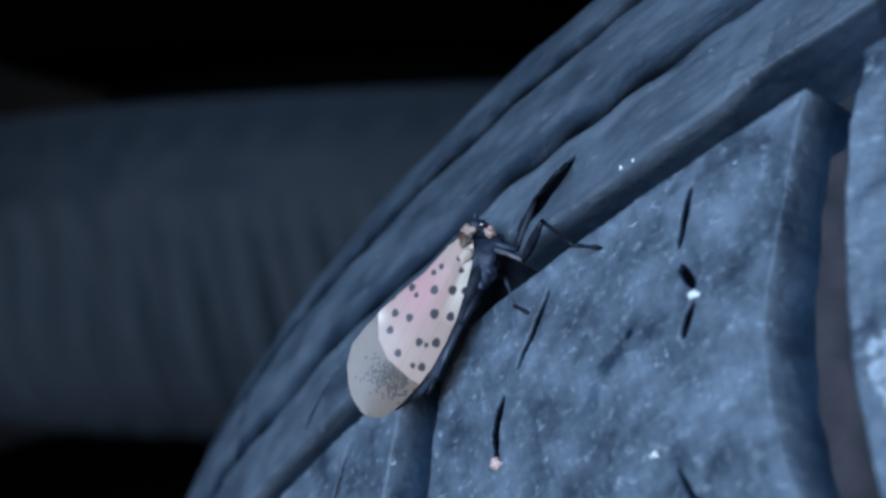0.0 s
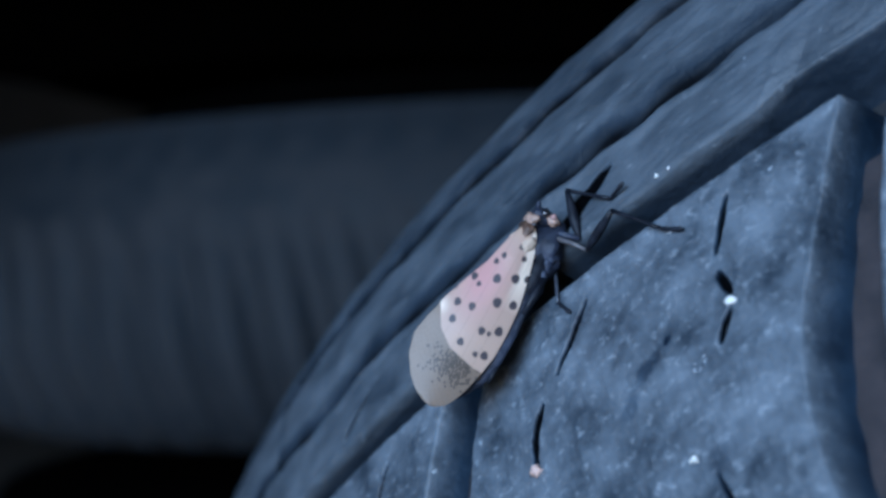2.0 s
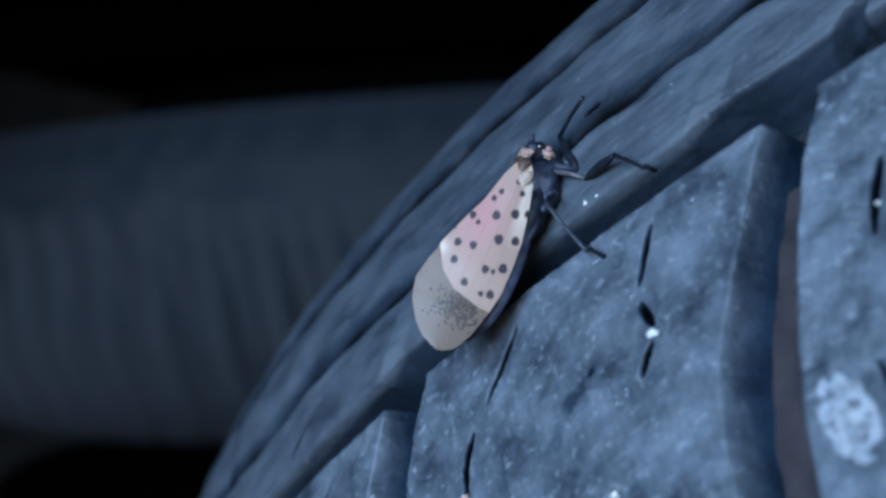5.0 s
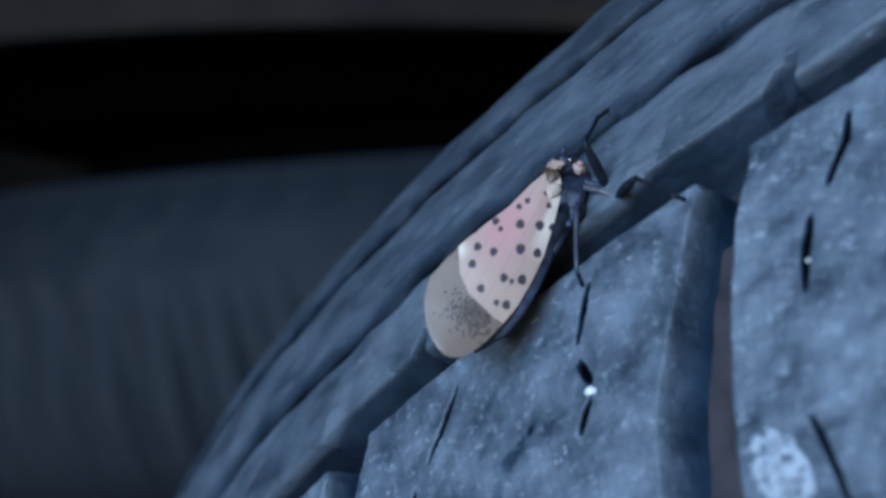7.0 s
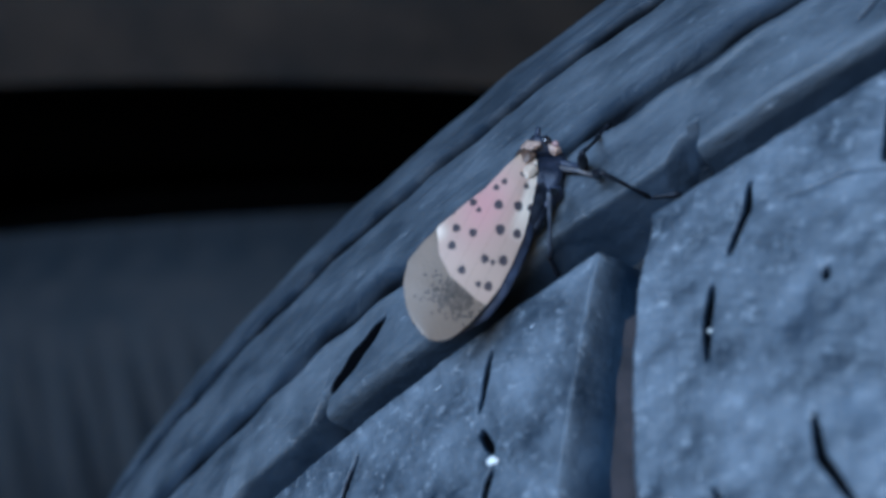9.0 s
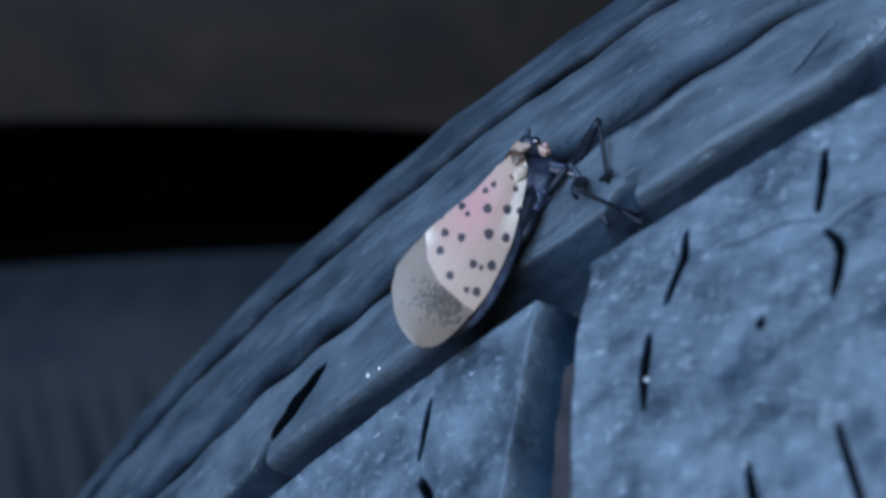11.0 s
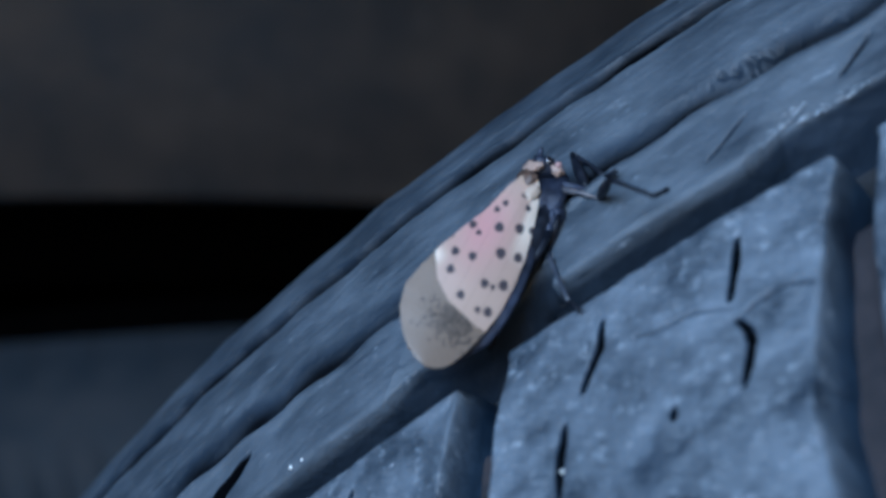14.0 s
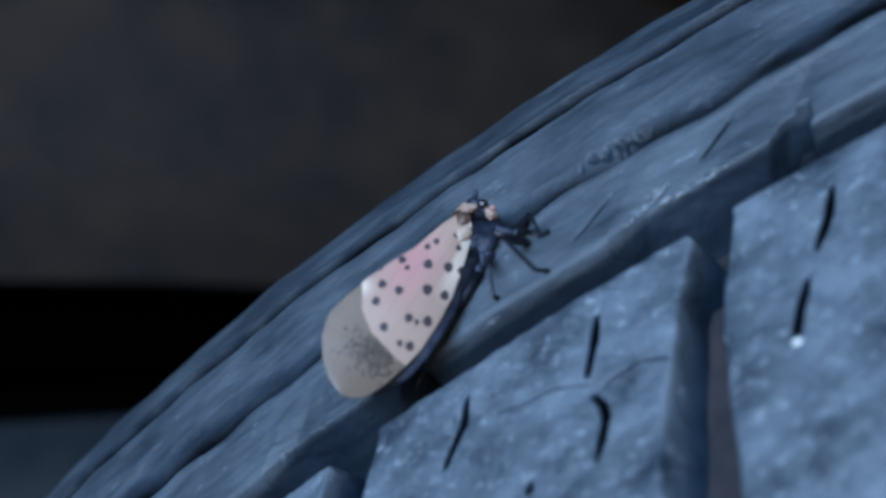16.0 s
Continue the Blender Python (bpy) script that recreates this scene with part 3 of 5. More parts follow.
# ---------------------------------------------------------------- the stack of tyres behind
def stacked_tyre(z0, z1, tread, radius, x, y, mat, label, ribs, seed, tilt=0.0):
    """A tyre lying flat: z0 to z1 between its sidewalls, tread the heights of the tread's edges."""
    tyre = new("tyre")
    tyre.matrix_basis = pose(x, y, z0, 0, tilt, 0)
    tagged(tyre, label, "tyre", group="stack of tyres")
    lo, hi, top = tread[0] - z0, tread[1] - z0, z1 - z0
    # the crown is rounded towards both edges; the sidewalls fall back behind them and bulge out again near the bead
    fall = lambda k: 0.022 * np.clip((abs(2 * k - 1) - 0.25) / 0.75, 0, 1) ** 2
    half = [(radius - 0.170, 0.030), (radius - 0.165, 0.004), (radius - 0.145, 0.0), (radius - 0.125, 0.004), (radius - 0.100, lo * 0.75), (radius - 0.070, lo * 1.00), (radius - 0.044, lo * 1.02), (radius - 0.030, lo * 1.03), (radius - 0.026, lo + 0.003)]
    crown = [(radius - 0.004 + 0.004 * math.sin(math.pi * k / 24) - float(fall(k / 24)), lo + 0.004 + (hi - lo - 0.008) * k / 24) for k in range(1, 24)]
    ring = half + crown + [(r, top - z) for r, z in half[::-1]]
    ring += [(radius - 0.08, top - lo - 0.02), (radius - 0.06, top / 2), (radius - 0.08, lo + 0.02)]
    n = 288
    th = np.linspace(0, 2 * np.pi, n + 1)[:-1][:, None]
    r, z = np.array([p[0] for p in ring])[None, :], np.array([p[1] for p in ring])[None, :]
    P = np.stack([r * np.cos(th), r * np.sin(th), z + 0 * th], -1)
    k0, k1 = 8, len(half) + len(crown) + 1
    link_mesh("tread", grid_mesh("tread", P[:, k0:k1], closed_u=True), mat, tyre)
    link_mesh("sidewall", grid_mesh("sidewall", P[:, :k0 + 1], closed_u=True), BLACK, tyre, "sidewall coloured black for the shade between tyres")
    link_mesh("sidewall", grid_mesh("sidewall", P[:, k1 - 1:], closed_u=True), BLACK, tyre, "sidewall coloured black for the shade between tyres")
    # one lug of the tread: a bowed rib that fades towards the top
    if ribs:
        pitch = 2 * math.pi / ribs
        zz = np.linspace(lo, hi, 25)[None, :]
        a = np.linspace(-0.5, 0.5, 21)[:, None]
        k = (zz - lo) / (hi - lo)
        lean = 1.05 * pitch * (1 - k ** 1.7)
        bulge = (lambda e: e * e * (3 - 2 * e))(np.clip((0.48 - abs(a)) / 0.34, 0, 1)) * np.clip((0.75 - k) / 0.45, 0, 1) ** 0.8 * np.clip(k / 0.06, 0, 1)
        rr = radius - 0.0055 + 0.004 * np.sin(np.pi * np.clip(k, 0, 1)) - fall(k) + 0.0115 * bulge
        ang = a * pitch * 0.98 + lean
        P = np.stack([rr * np.cos(ang), rr * np.sin(ang), zz + 0 * a], -1)
        me = grid_mesh("lug", P)
        me.materials.append(mat)
        me.polygons.foreach_set("use_smooth", [True] * len(me.polygons))
        for i in range(ribs):
            ob = new("lug", me)
            ob.parent = tyre
            ob.matrix_basis = Matrix.Rotation(i * pitch + seed, 4, "Z")
    return tyre


STACK_X, STACK_Y, STACK_R = -0.02, 0.91, 0.31


def build_stack():
    stacked_tyre(0.0, 0.200, (0.022, 0.178), STACK_R, STACK_X, STACK_Y, OLD_RUBBER, "old black tyre lying flat at the bottom of a stack", 80, 0.3)
    stacked_tyre(0.200, 0.417, (0.240, 0.390), STACK_R, STACK_X, STACK_Y, OLD_RUBBER, "old black tyre with ribbed shoulder lugs lying flat in a stack", 68, 0.0, -3.4)
    stacked_tyre(0.417, 0.634, (0.4395, 0.607), 0.40, STACK_X, 0.97, DUSTY_RUBBER, "brown dusty bald tyre lying flat on a stack", 0, 0.0, 0.6)


# ---------------------------------------------------------------- grit on the tread
def grit(s, w, h, size, mat, label, seed):
    p = on_tyre(np.array(s), np.array(w), np.array(h))
    ob = part("grit", lump((0, 0, 0), (size, size * 0.8, size * 0.7), seed, 0.9, 2), mat)
    ob.matrix_basis = TYRE_POSE @ Matrix.Translation(Vector(p.tolist()))
    tagged(ob, label, "grit")


def crust(s, w, ls, lw, turn, count, seed, label, coarse=1.0, h=0.0):
    """A smear of dried mud: many small flakes lying on the tread."""
    rng = random.Random(seed)
    bm = bmesh.new()
    for k in range(count):
        a, r = rng.uniform(0, 6.283), math.sqrt(rng.random()) if k % 2 == 0 else 0.72 + 0.33 * rng.random()
        x, y = ls * r * math.cos(a), lw * r * math.sin(a)
        p = on_tyre(np.array(s + x * math.cos(turn) - y * math.sin(turn)), np.array(w + x * math.sin(turn) + y * math.cos(turn)), np.array(h))
        if noise.noise(Vector((x * 1100, y * 1100, seed * 5.0))) + 0.9 * (rng.random() - 0.5) < -0.05:
            continue
        size = coarse * rng.uniform(0.00003, 0.00010) * (2.2 if k % 23 == 0 else 1)
        m = Matrix.Translation(Vector(p.tolist())) @ Matrix.Rotation(s / TYRE_R, 4, "Y") @ Matrix.Rotation(rng.uniform(0, 6.3), 4, "Z") @ Matrix.Diagonal((size * rng.uniform(1, 2), size, size * 0.35, 1))
        bmesh.ops.create_icosphere(bm, subdivisions=1, radius=1, matrix=m)
    ob = part("dried_mud", bm, PALE_DUST)
    ob.matrix_basis = TYRE_POSE
    tagged(ob, label, "mud", kind="stuff")


def build_grit():
    crust(0.0346, -0.0390, 0.0019, 0.0035, 0.2, 2200, 1, "whitish dried mud flakes on the tyre tread", 1.5)
    crust(0.0661, -0.0066, 0.0036, 0.0006, 0.28, 260, 8, "pale scuffed dust along the tyre shoulder's edge", 1.0, -0.00050)
    crust(0.0715, -0.0069, 0.0030, 0.0004, 0.0, 130, 9, "pale scuffed dust along the tyre shoulder's edge", 1.0, -0.00080)
    crust(0.0690, -0.0235, 0.0007, 0.0009, 0.3, 60, 2, "small pale mud fleck on the tyre tread")
    grit(0.0207, -0.0244, 0.0000, 0.00048, GRIT, "white stone chip stuck in a tyre sipe", 1)
    grit(-0.0034, -0.0280, 0.0001, 0.0007, PINK_GRIT, "pinkish stone chip stuck in a tyre sipe", 2)
    grit(0.0724, -0.0264, 0.0000, 0.00042, GRIT, "white stone chip stuck in a tyre sipe", 6)
    grit(0.0418, -0.0249, -0.0001, 0.00022, GRIT, "white speck of grit in a tyre sipe", 7)
    crust(0.0531, -0.0349, 0.0011, 0.0006, 0.2, 90, 4, "pale mud fleck at the end of a tyre sipe")
    crust(0.0462, -0.0340, 0.0016, 0.0010, 0.3, 70, 5, "pale mud flecks on the tyre tread")
    crust(0.0165, -0.0145, 0.0005, 0.0001, 0.0, 14, 6, "short pale scratch of mud on the tyre tread")
    crust(0.0167, -0.0279, 0.0013, 0.0006, 0.3, 60, 7, "pale mud flecks on the tyre tread")
    crust(0.0470, -0.0161, 0.0008, 0.0005, 0.5, 30, 8, "pale mud flecks on the tyre tread")
    crust(0.0395, -0.0171, 0.0008, 0.0004, 0.2, 24, 9, "pale mud flecks on the tyre tread")
    crust(0.0589, -0.0332, 0.0012, 0.0006, 0.4, 40, 10, "pale mud flecks on the tyre tread")
    grit(0.0138, -0.0355, 0.0001, 0.0004, GRIT, "white speck of grit on the tyre tread", 3)
    grit(0.0164, -0.0078, -0.0001, 0.00026, GRIT, "white speck of grit in the tyre groove", 4)
    grit(0.0178, -0.0079, -0.0001, 0.00018, GRIT, "white speck of grit in the tyre groove", 5)


# ---------------------------------------------------------------- the lanternfly
# the wing lies in a sloping plane: u runs back from the root, v down the slope, in millimetres
WING_U = [0.8, 2.7, 5.5, 7.7, 10.4, 11.2, 12.1, 14.3, 16.3, 18.0, 18.9, 19.4, 19.6]
WING_TOP = [3.0, 2.2, 1.4, 0.4, -0.7, -0.85, -1.2, -1.7, -1.3, -0.3, 0.6, 1.5, 2.4]
WING_LOW_U = [0.8, 1.6, 2.7, 4.8, 7.6, 9.8, 12.4, 14.3, 16.7, 18.1, 18.9, 19.4, 19.6]
WING_LOW = [4.0, 4.6, 5.0, 5.5, 6.0, 6.1, 6.0, 5.6, 4.9, 4.3, 3.8, 3.1, 2.5]
SPOTS = [(2.9, 3.7, .30), (3.7, 4.4, .32), (4.3, 2.6, .33), (5.1, 2.2, .33), (6.4, 3.0, .47), (5.6, 4.5, .47), (5.1, 5.5, .38), (7.2, 1.0, .40), (7.6, 1.7, .30), (8.8, -.2, .33), (9.9, .7, .42),
         (9.6, 2.1, .42), (8.2, 4.0, .50), (7.7, 5.4, .45), (11.4, 1.0, .42), (11.0, 3.9, .42), (10.9, 4.6, .28), (10.3, 5.3, .48), (12.8, 2.6, .42), (13.1, 4.3, .33), (12.8, 5.1, .45)]


def build_wing(side, fly):
    nu, nv = 300, 120
    u = np.linspace(0.8, 19.6, nu)[:, None]
    k = np.linspace(0, 1, nv)[None, :]
    top, low = np.interp(u, WING_U, WING_TOP), np.interp(u, WING_LOW_U, WING_LOW)
    kernel = np.ones(9) / 9
    for a in (top, low):
        a[4:-4, 0] = np.convolve(a[:, 0], kernel, "valid")
    if side > 0:
        top = np.maximum(top, -0.2)
    v = top + k * (low - top)
    shift = 0.62 * np.interp(u, [0.8, 12, 21], [3.0, -1.1, -0.4]) / 0.81
    wide = np.pad(shift[:, 0], 30, mode="reflect", reflect_type="odd")
    shift = np.convolve(np.convolve(wide, np.ones(31) / 31, "valid"), np.ones(31) / 31, "valid")[:, None]
    bow = 0.55 * np.sin(np.pi * k) * np.clip(u / 4, 0, 1) * np.clip((20.6 - u) / 5, 0, 1)
    x = -u + 0.17 * shift + 0 * k
    y = -0.62 * v + 0.81 * shift - 0.785 * bow
    z = 8.0 - 0.10 * u - 0.785 * v - 0.56 * shift + 0.62 * bow
    # the tip flares outwards
    flare = (2.1 if side < 0 else 0.0) * np.clip((u - 12) / 7.6, 0, 1) ** 1.5
    x, y, z = x + 0.38 * np.clip((u - 13) / 6.6, 0, 1), y - 0.8 * flare, z + 0.5 * flare
    if side > 0:
        x, z = x * 0.92, z - 0.5
    me = grid_mesh("forewing", np.stack([x, side * -y, z], -1) / 1000)
    U, V = u + 0 * k, v
    # pattern: pinkish-tan with dark spots, and a grey net-veined tip
    pink = np.exp(-((U - 7.0) / 3.4) ** 2) * np.exp(-((V - 1.9) / 2.1) ** 2)
    tan, rose = np.array([0.445, 0.302, 0.236]), np.array([0.510, 0.246, 0.228])
    col = tan + (rose - tan) * pink[..., None]
    pale = (np.clip((k - 0.70) / 0.12, 0, 1) * np.clip((8.5 - U) / 3, 0, 1))[..., None]
    col = col + (np.array([0.78, 0.63, 0.51]) - col) * pale
    root = (np.exp(-((U - 0.8) / 1.0) ** 2) * (k < 0.6))[..., None]
    col = col + (np.array([0.40, 0.27, 0.17]) - col) * root * 0.8
    veins = (np.sin(V * 5.2 + 0.22 * U) > 0.965)[..., None]
    col = col * (1 - 0.10 * veins)
    notch = (0.8 * np.exp(-((U - 10.9) / 0.7) ** 2 - ((V + 0.5) / 0.6) ** 2))[..., None]
    col = col + (np.array([0.80, 0.65, 0.53]) - col) * notch
    for a, b, r in SPOTS:
        d = np.hypot((U - a) / 1.12, V - b) + 0.02 * np.sin(3 * np.arctan2(V - b, U - a) + 5 * a)
        col = col + (np.array([0.045, 0.035, 0.042]) - col) * np.clip((r * 0.92 - d) / 0.12, 0, 1)[..., None]
    tip = np.clip((U - np.interp(V, [-0.8, 0.4, 2.0, 4.7, 6.0], [10.5, 12.5, 13.7, 14.3, 14.2])) / 0.18, 0, 1)[..., None]
    cells = np.sin(U * 10.3 + 2.5 * np.sin(V * 2.1)) * np.sin(V * 12.1 + 2.2 * np.sin(U * 1.7))
    rng = np.random.default_rng(7)
    speck = rng.random(U.shape)
    speck = (speck + np.roll(speck, 1, 0) + np.roll(speck, 1, 1) + np.roll(speck, (1, 1), (0, 1))) / 4
    band = np.exp(-((U - 15.2 - 0.08 * V) / 1.3) ** 2) * np.exp(-((V - 2.6) / 1.9) ** 2)
    net = 0.35 * band * np.clip(0.1 + 0.4 * cells + 4.5 * (speck - 0.5), 0, 1)
    for k_ in range(260):
        a, b = 15.1 + rng.normal() * 0.8, 3.0 + rng.normal() * 1.1
        a, b = round(a / 0.26) * 0.26 + 0.06 * rng.normal(), round(b / 0.24) * 0.24 + 0.05 * rng.normal()
        net = np.maximum(net, 0.92 * np.clip((0.122 - np.hypot((U - a) / 1.3, V - b)) / 0.05, 0, 1))
    net = net[..., None]
    grey = np.array([0.186, 0.130, 0.097]) * (1 - 0.10 * np.clip(cells + 3 * (speck - 0.5), 0, 1)[..., None])
    grey = grey * (1 + 0.12 * np.exp(-((V + 0.8) / 1.0) ** 2)[..., None])
    grey = grey + (np.array([0.045, 0.035, 0.03]) - grey) * net
    col = col + (grey - col) * tip
    at = me.color_attributes.new("pattern", "FLOAT_COLOR", "POINT")
    at.data.foreach_set("color", np.concatenate([col, np.ones_like(col[..., :1])], -1).astype(np.float32).ravel())
    ob = link_mesh("forewing", me, WING, fly, "pinkish-tan spotted forewing with a grey net-veined tip")
    so = ob.modifiers.new("thick", "SOLIDIFY")
    so.thickness, so.offset = 0.00008, 0
    return ob


def build_hindwing(side, fly):
    """The folded hind wing: a dark strip that shows below the forewing's lower edge."""
    u = np.linspace(4.0, 17.5, 90)[:, None]
    k = np.linspace(0, 1, 9)[None, :]
    low = np.interp(u, WING_LOW_U, WING_LOW)
    v = low - 1.4 + k * (1.4 + 0.75 * np.clip((u - 4.0) / 3.0, 0, 1) * np.clip((17.5 - u) / 2.5, 0, 1))
    shift = 0.62 * np.interp(u, [0.8, 12, 21], [3.0, -1.1, -0.4]) / 0.81
    x = -u + 0.17 * shift + 0 * k
    y = -0.62 * v + 0.81 * shift + 0.30 - 0.25 * np.sin(np.pi * k)
    z = 8.0 - 0.10 * u - 0.785 * v - 0.56 * shift - 0.30
    me = grid_mesh("hindwing", np.stack([x, side * -y, z], -1) / 1000)
    ob = link_mesh("hindwing", me, WAX, fly, "dark bluish edge of the folded hind wing")
    so = ob.modifiers.new("thick", "SOLIDIFY")
    so.thickness, so.offset = 0.00010, 0


LEGS = {}


def build_leg(name, key, root, reach, arch, fly):
    """A leg that reaches along its own x axis from the hip, with a raised knee, so that it can swing."""
    r = reach / 1000
    knee, ankle = Vector((0.36 * r, 0, arch * r)), Vector((0.84 * r, 0, 0.10 * arch * r))
    leg = part(name, tube([(0, 0, 0), (0.2 * r, 0, 0.64 * arch * r), knee], [0.00030, 0.00040, 0.00030]), CHITIN, fly, "black jointed leg")
    part("tibia", tube([knee, knee.lerp(ankle, 0.5) + Vector((0, 0, 0.0001)), ankle], [0.00024, 0.00019, 0.00017]), LEG_WAX, leg)
    part("tarsus", tube([ankle, ankle.lerp(Vector((r, 0, 0)), 0.5), Vector((r, 0, 0))], [0.00017, 0.00021, 0.00010]), CHITIN, leg)
    leg.location = Vector(root) / 1000
    LEGS[key] = (leg, root)


def bead(length, radii, bow=0.0):
    """A limb segment along x from its joint, with the given radii along it."""
    n = len(radii)
    return tube([(length * k / (n - 1), 0, bow * math.sin(math.pi * k / (n - 1))) for k in range(n)], radii)


def build_jointed_leg(name, lengths, thick, shin, fly):
    """A leg in three pieces: femur, tibia and clawed tarsus, each swinging on the one before."""
    a, b, c = (v / 1000 for v in lengths)
    leg = part(name, bead(a, [0.00018 * thick, 0.00036 * thick, 0.00042 * thick, 0.00040 * thick, 0.00030 * thick, 0.00020 * thick]), CHITIN, fly, "black jointed leg with a stout femur")
    tibia = part("tibia", bead(b, [0.00022, 0.00020, 0.00018, 0.00016, 0.00018, 0.00020], 0.0001), shin, leg)
    bm = bead(c, [0.00016, 0.00021, 0.00016, 0.00020, 0.00024, 0.00010])
    tarsus = part("tarsus", bm, CHITIN, leg)
    return leg, tibia, tarsus


def build_fly():
    fly = new("lanternfly")
    tagged(fly, "pale pink spotted lanternfly with black legs crawling on the tyre", "insect")
    build_wing(-1, fly)
    build_wing(1, fly)
    for side in (-1, 1):
        build_hindwing(side, fly)
    mm = lambda *v: tuple(x / 1000 for x in v)
    part("abdomen", lump(mm(-7.8, 0, 1.7), mm(7.2, 3.1, 1.6), 1, 0.1), CHITIN, fly, "dark abdomen under the wings")
    part("thorax", lump(mm(-1.6, -0.3, 1.5), mm(2.7, 2.2, 1.7), 2, 0.35), WAX, fly, "dark bluish-black waxy thorax")
    part("pronotum", lump(mm(-1.0, 0, 4.0), mm(0.9, 1.15, 0.45), 3, 0.3), TAN, fly, "dark tan collar behind the head")
    head = part("head", lump(mm(0.9, 0, 3.0), mm(0.95, 1.0, 1.15), 4, 0.35), WAX, fly, "dark bluish head")
    part("crown", lump(mm(0.25, -0.1, 4.05), mm(0.62, 1.0, 0.42), 6, 0.5, turn=(0, 25, 0)), PALE, head, "pale tan crown of the head")
    part("snout", tube([mm(1.2, 0, 3.9), mm(1.9, 0, 4.25), mm(2.0, 0, 4.35)], mm(0.30, 0.20, 0.10)), WAX, head)
    for y in (-1, 1):
        part("eye", lump(mm(1.25, 0.72 * y, 3.4), mm(0.46, 0.42, 0.46), 5), EYE, head, "glossy black round eye")
        part("cheek", lump(mm(0.95, 1.25 * y, 2.55), mm(0.42, 0.34, 0.62), 8, 0.5, turn=(15 * y, 0, 0)), PALE, head, "pale cheek below the eye")
        part("antenna", lump(mm(1.35, 1.35 * y, 2.85), mm(0.30, 0.30, 0.34), 7), RED, head, "orange-pink antenna bulb")
        part("tegula", lump(mm(-2.2, 1.25 * y, 3.55), mm(0.95, 0.45, 0.60), 9, 0.4, turn=(0, 15, 0)), CREAM, fly, "cream plate over the wing root")
        part("side_plate", lump(mm(-2.6, 2.05 * y, 1.0), mm(1.3, 0.6, 1.0), 12, 0.5), WAX, fly, "waxy blue-grey plate on the thorax")
        part("side_plate", lump(mm(-5.2, 2.3 * y, 1.1), mm(1.2, 0.6, 0.8), 13, 0.5), WAX, fly, "waxy blue-grey plate on the thorax")
    part("beak", tube([mm(1.2, 0, 2.2), mm(0.2, 0, 0.9), mm(-3, 0, 0.6)], mm(0.4, 0.3, 0.2)), CHITIN, fly)
    part("coxa", tube([mm(-0.2, -1.6, 1.5), mm(0.1, -3.4, 1.0), mm(0.2, -5.0, 0.25)], mm(0.30, 0.21, 0.17)), PALE_LEG, fly, "pale waxy hip joint")
    part("coxa", tube([mm(0.2, -0.8, 1.8), mm(0.5, -2.0, 1.1), mm(0.85, -3.1, 0.3)], mm(0.40, 0.34, 0.24)), WAX, fly)
    part("coxa", tube([mm(-1.8, -1.2, 1.6), mm(-2.1, -2.1, 1.4), mm(-2.3, -2.7, 1.2)], mm(0.46, 0.40, 0.30)), WAX, fly)
    for key, name, lengths, thick, shin in (("fore_left", "foreleg", (5.2, 5.4, 2.3), 1.15, CHITIN), ("fore_right", "foreleg", (5.2, 6.0, 2.6), 1.1, CHITIN), ("mid_right", "midleg", (3.2, 6.4, 2.3), 0.85, LEG_WAX)):
        JOINTED[key] = build_jointed_leg(name, lengths, thick, shin, fly)
    build_leg("midleg", "mid_left", (-1.3, 1.0, 1.9), 5.5, 0.12, fly)
    build_leg("hindleg", "hind_right", (-4.0, -3.0, 1.3), 11.0, 0.02, fly)
    part("coxa", tube([mm(-3.2, -1.6, 1.6), mm(-3.6, -2.4, 1.4), mm(-4.0, -3.0, 1.3)], mm(0.44, 0.40, 0.30)), WAX, fly)
    build_leg("hindleg", "hind_left", (-3.0, 1.5, 1.9), 12.0, 0.13, fly)
    return fly


JOINTED = {}

build_stack()
build_leaning_tyre()
build_grit()
FLY = build_fly()


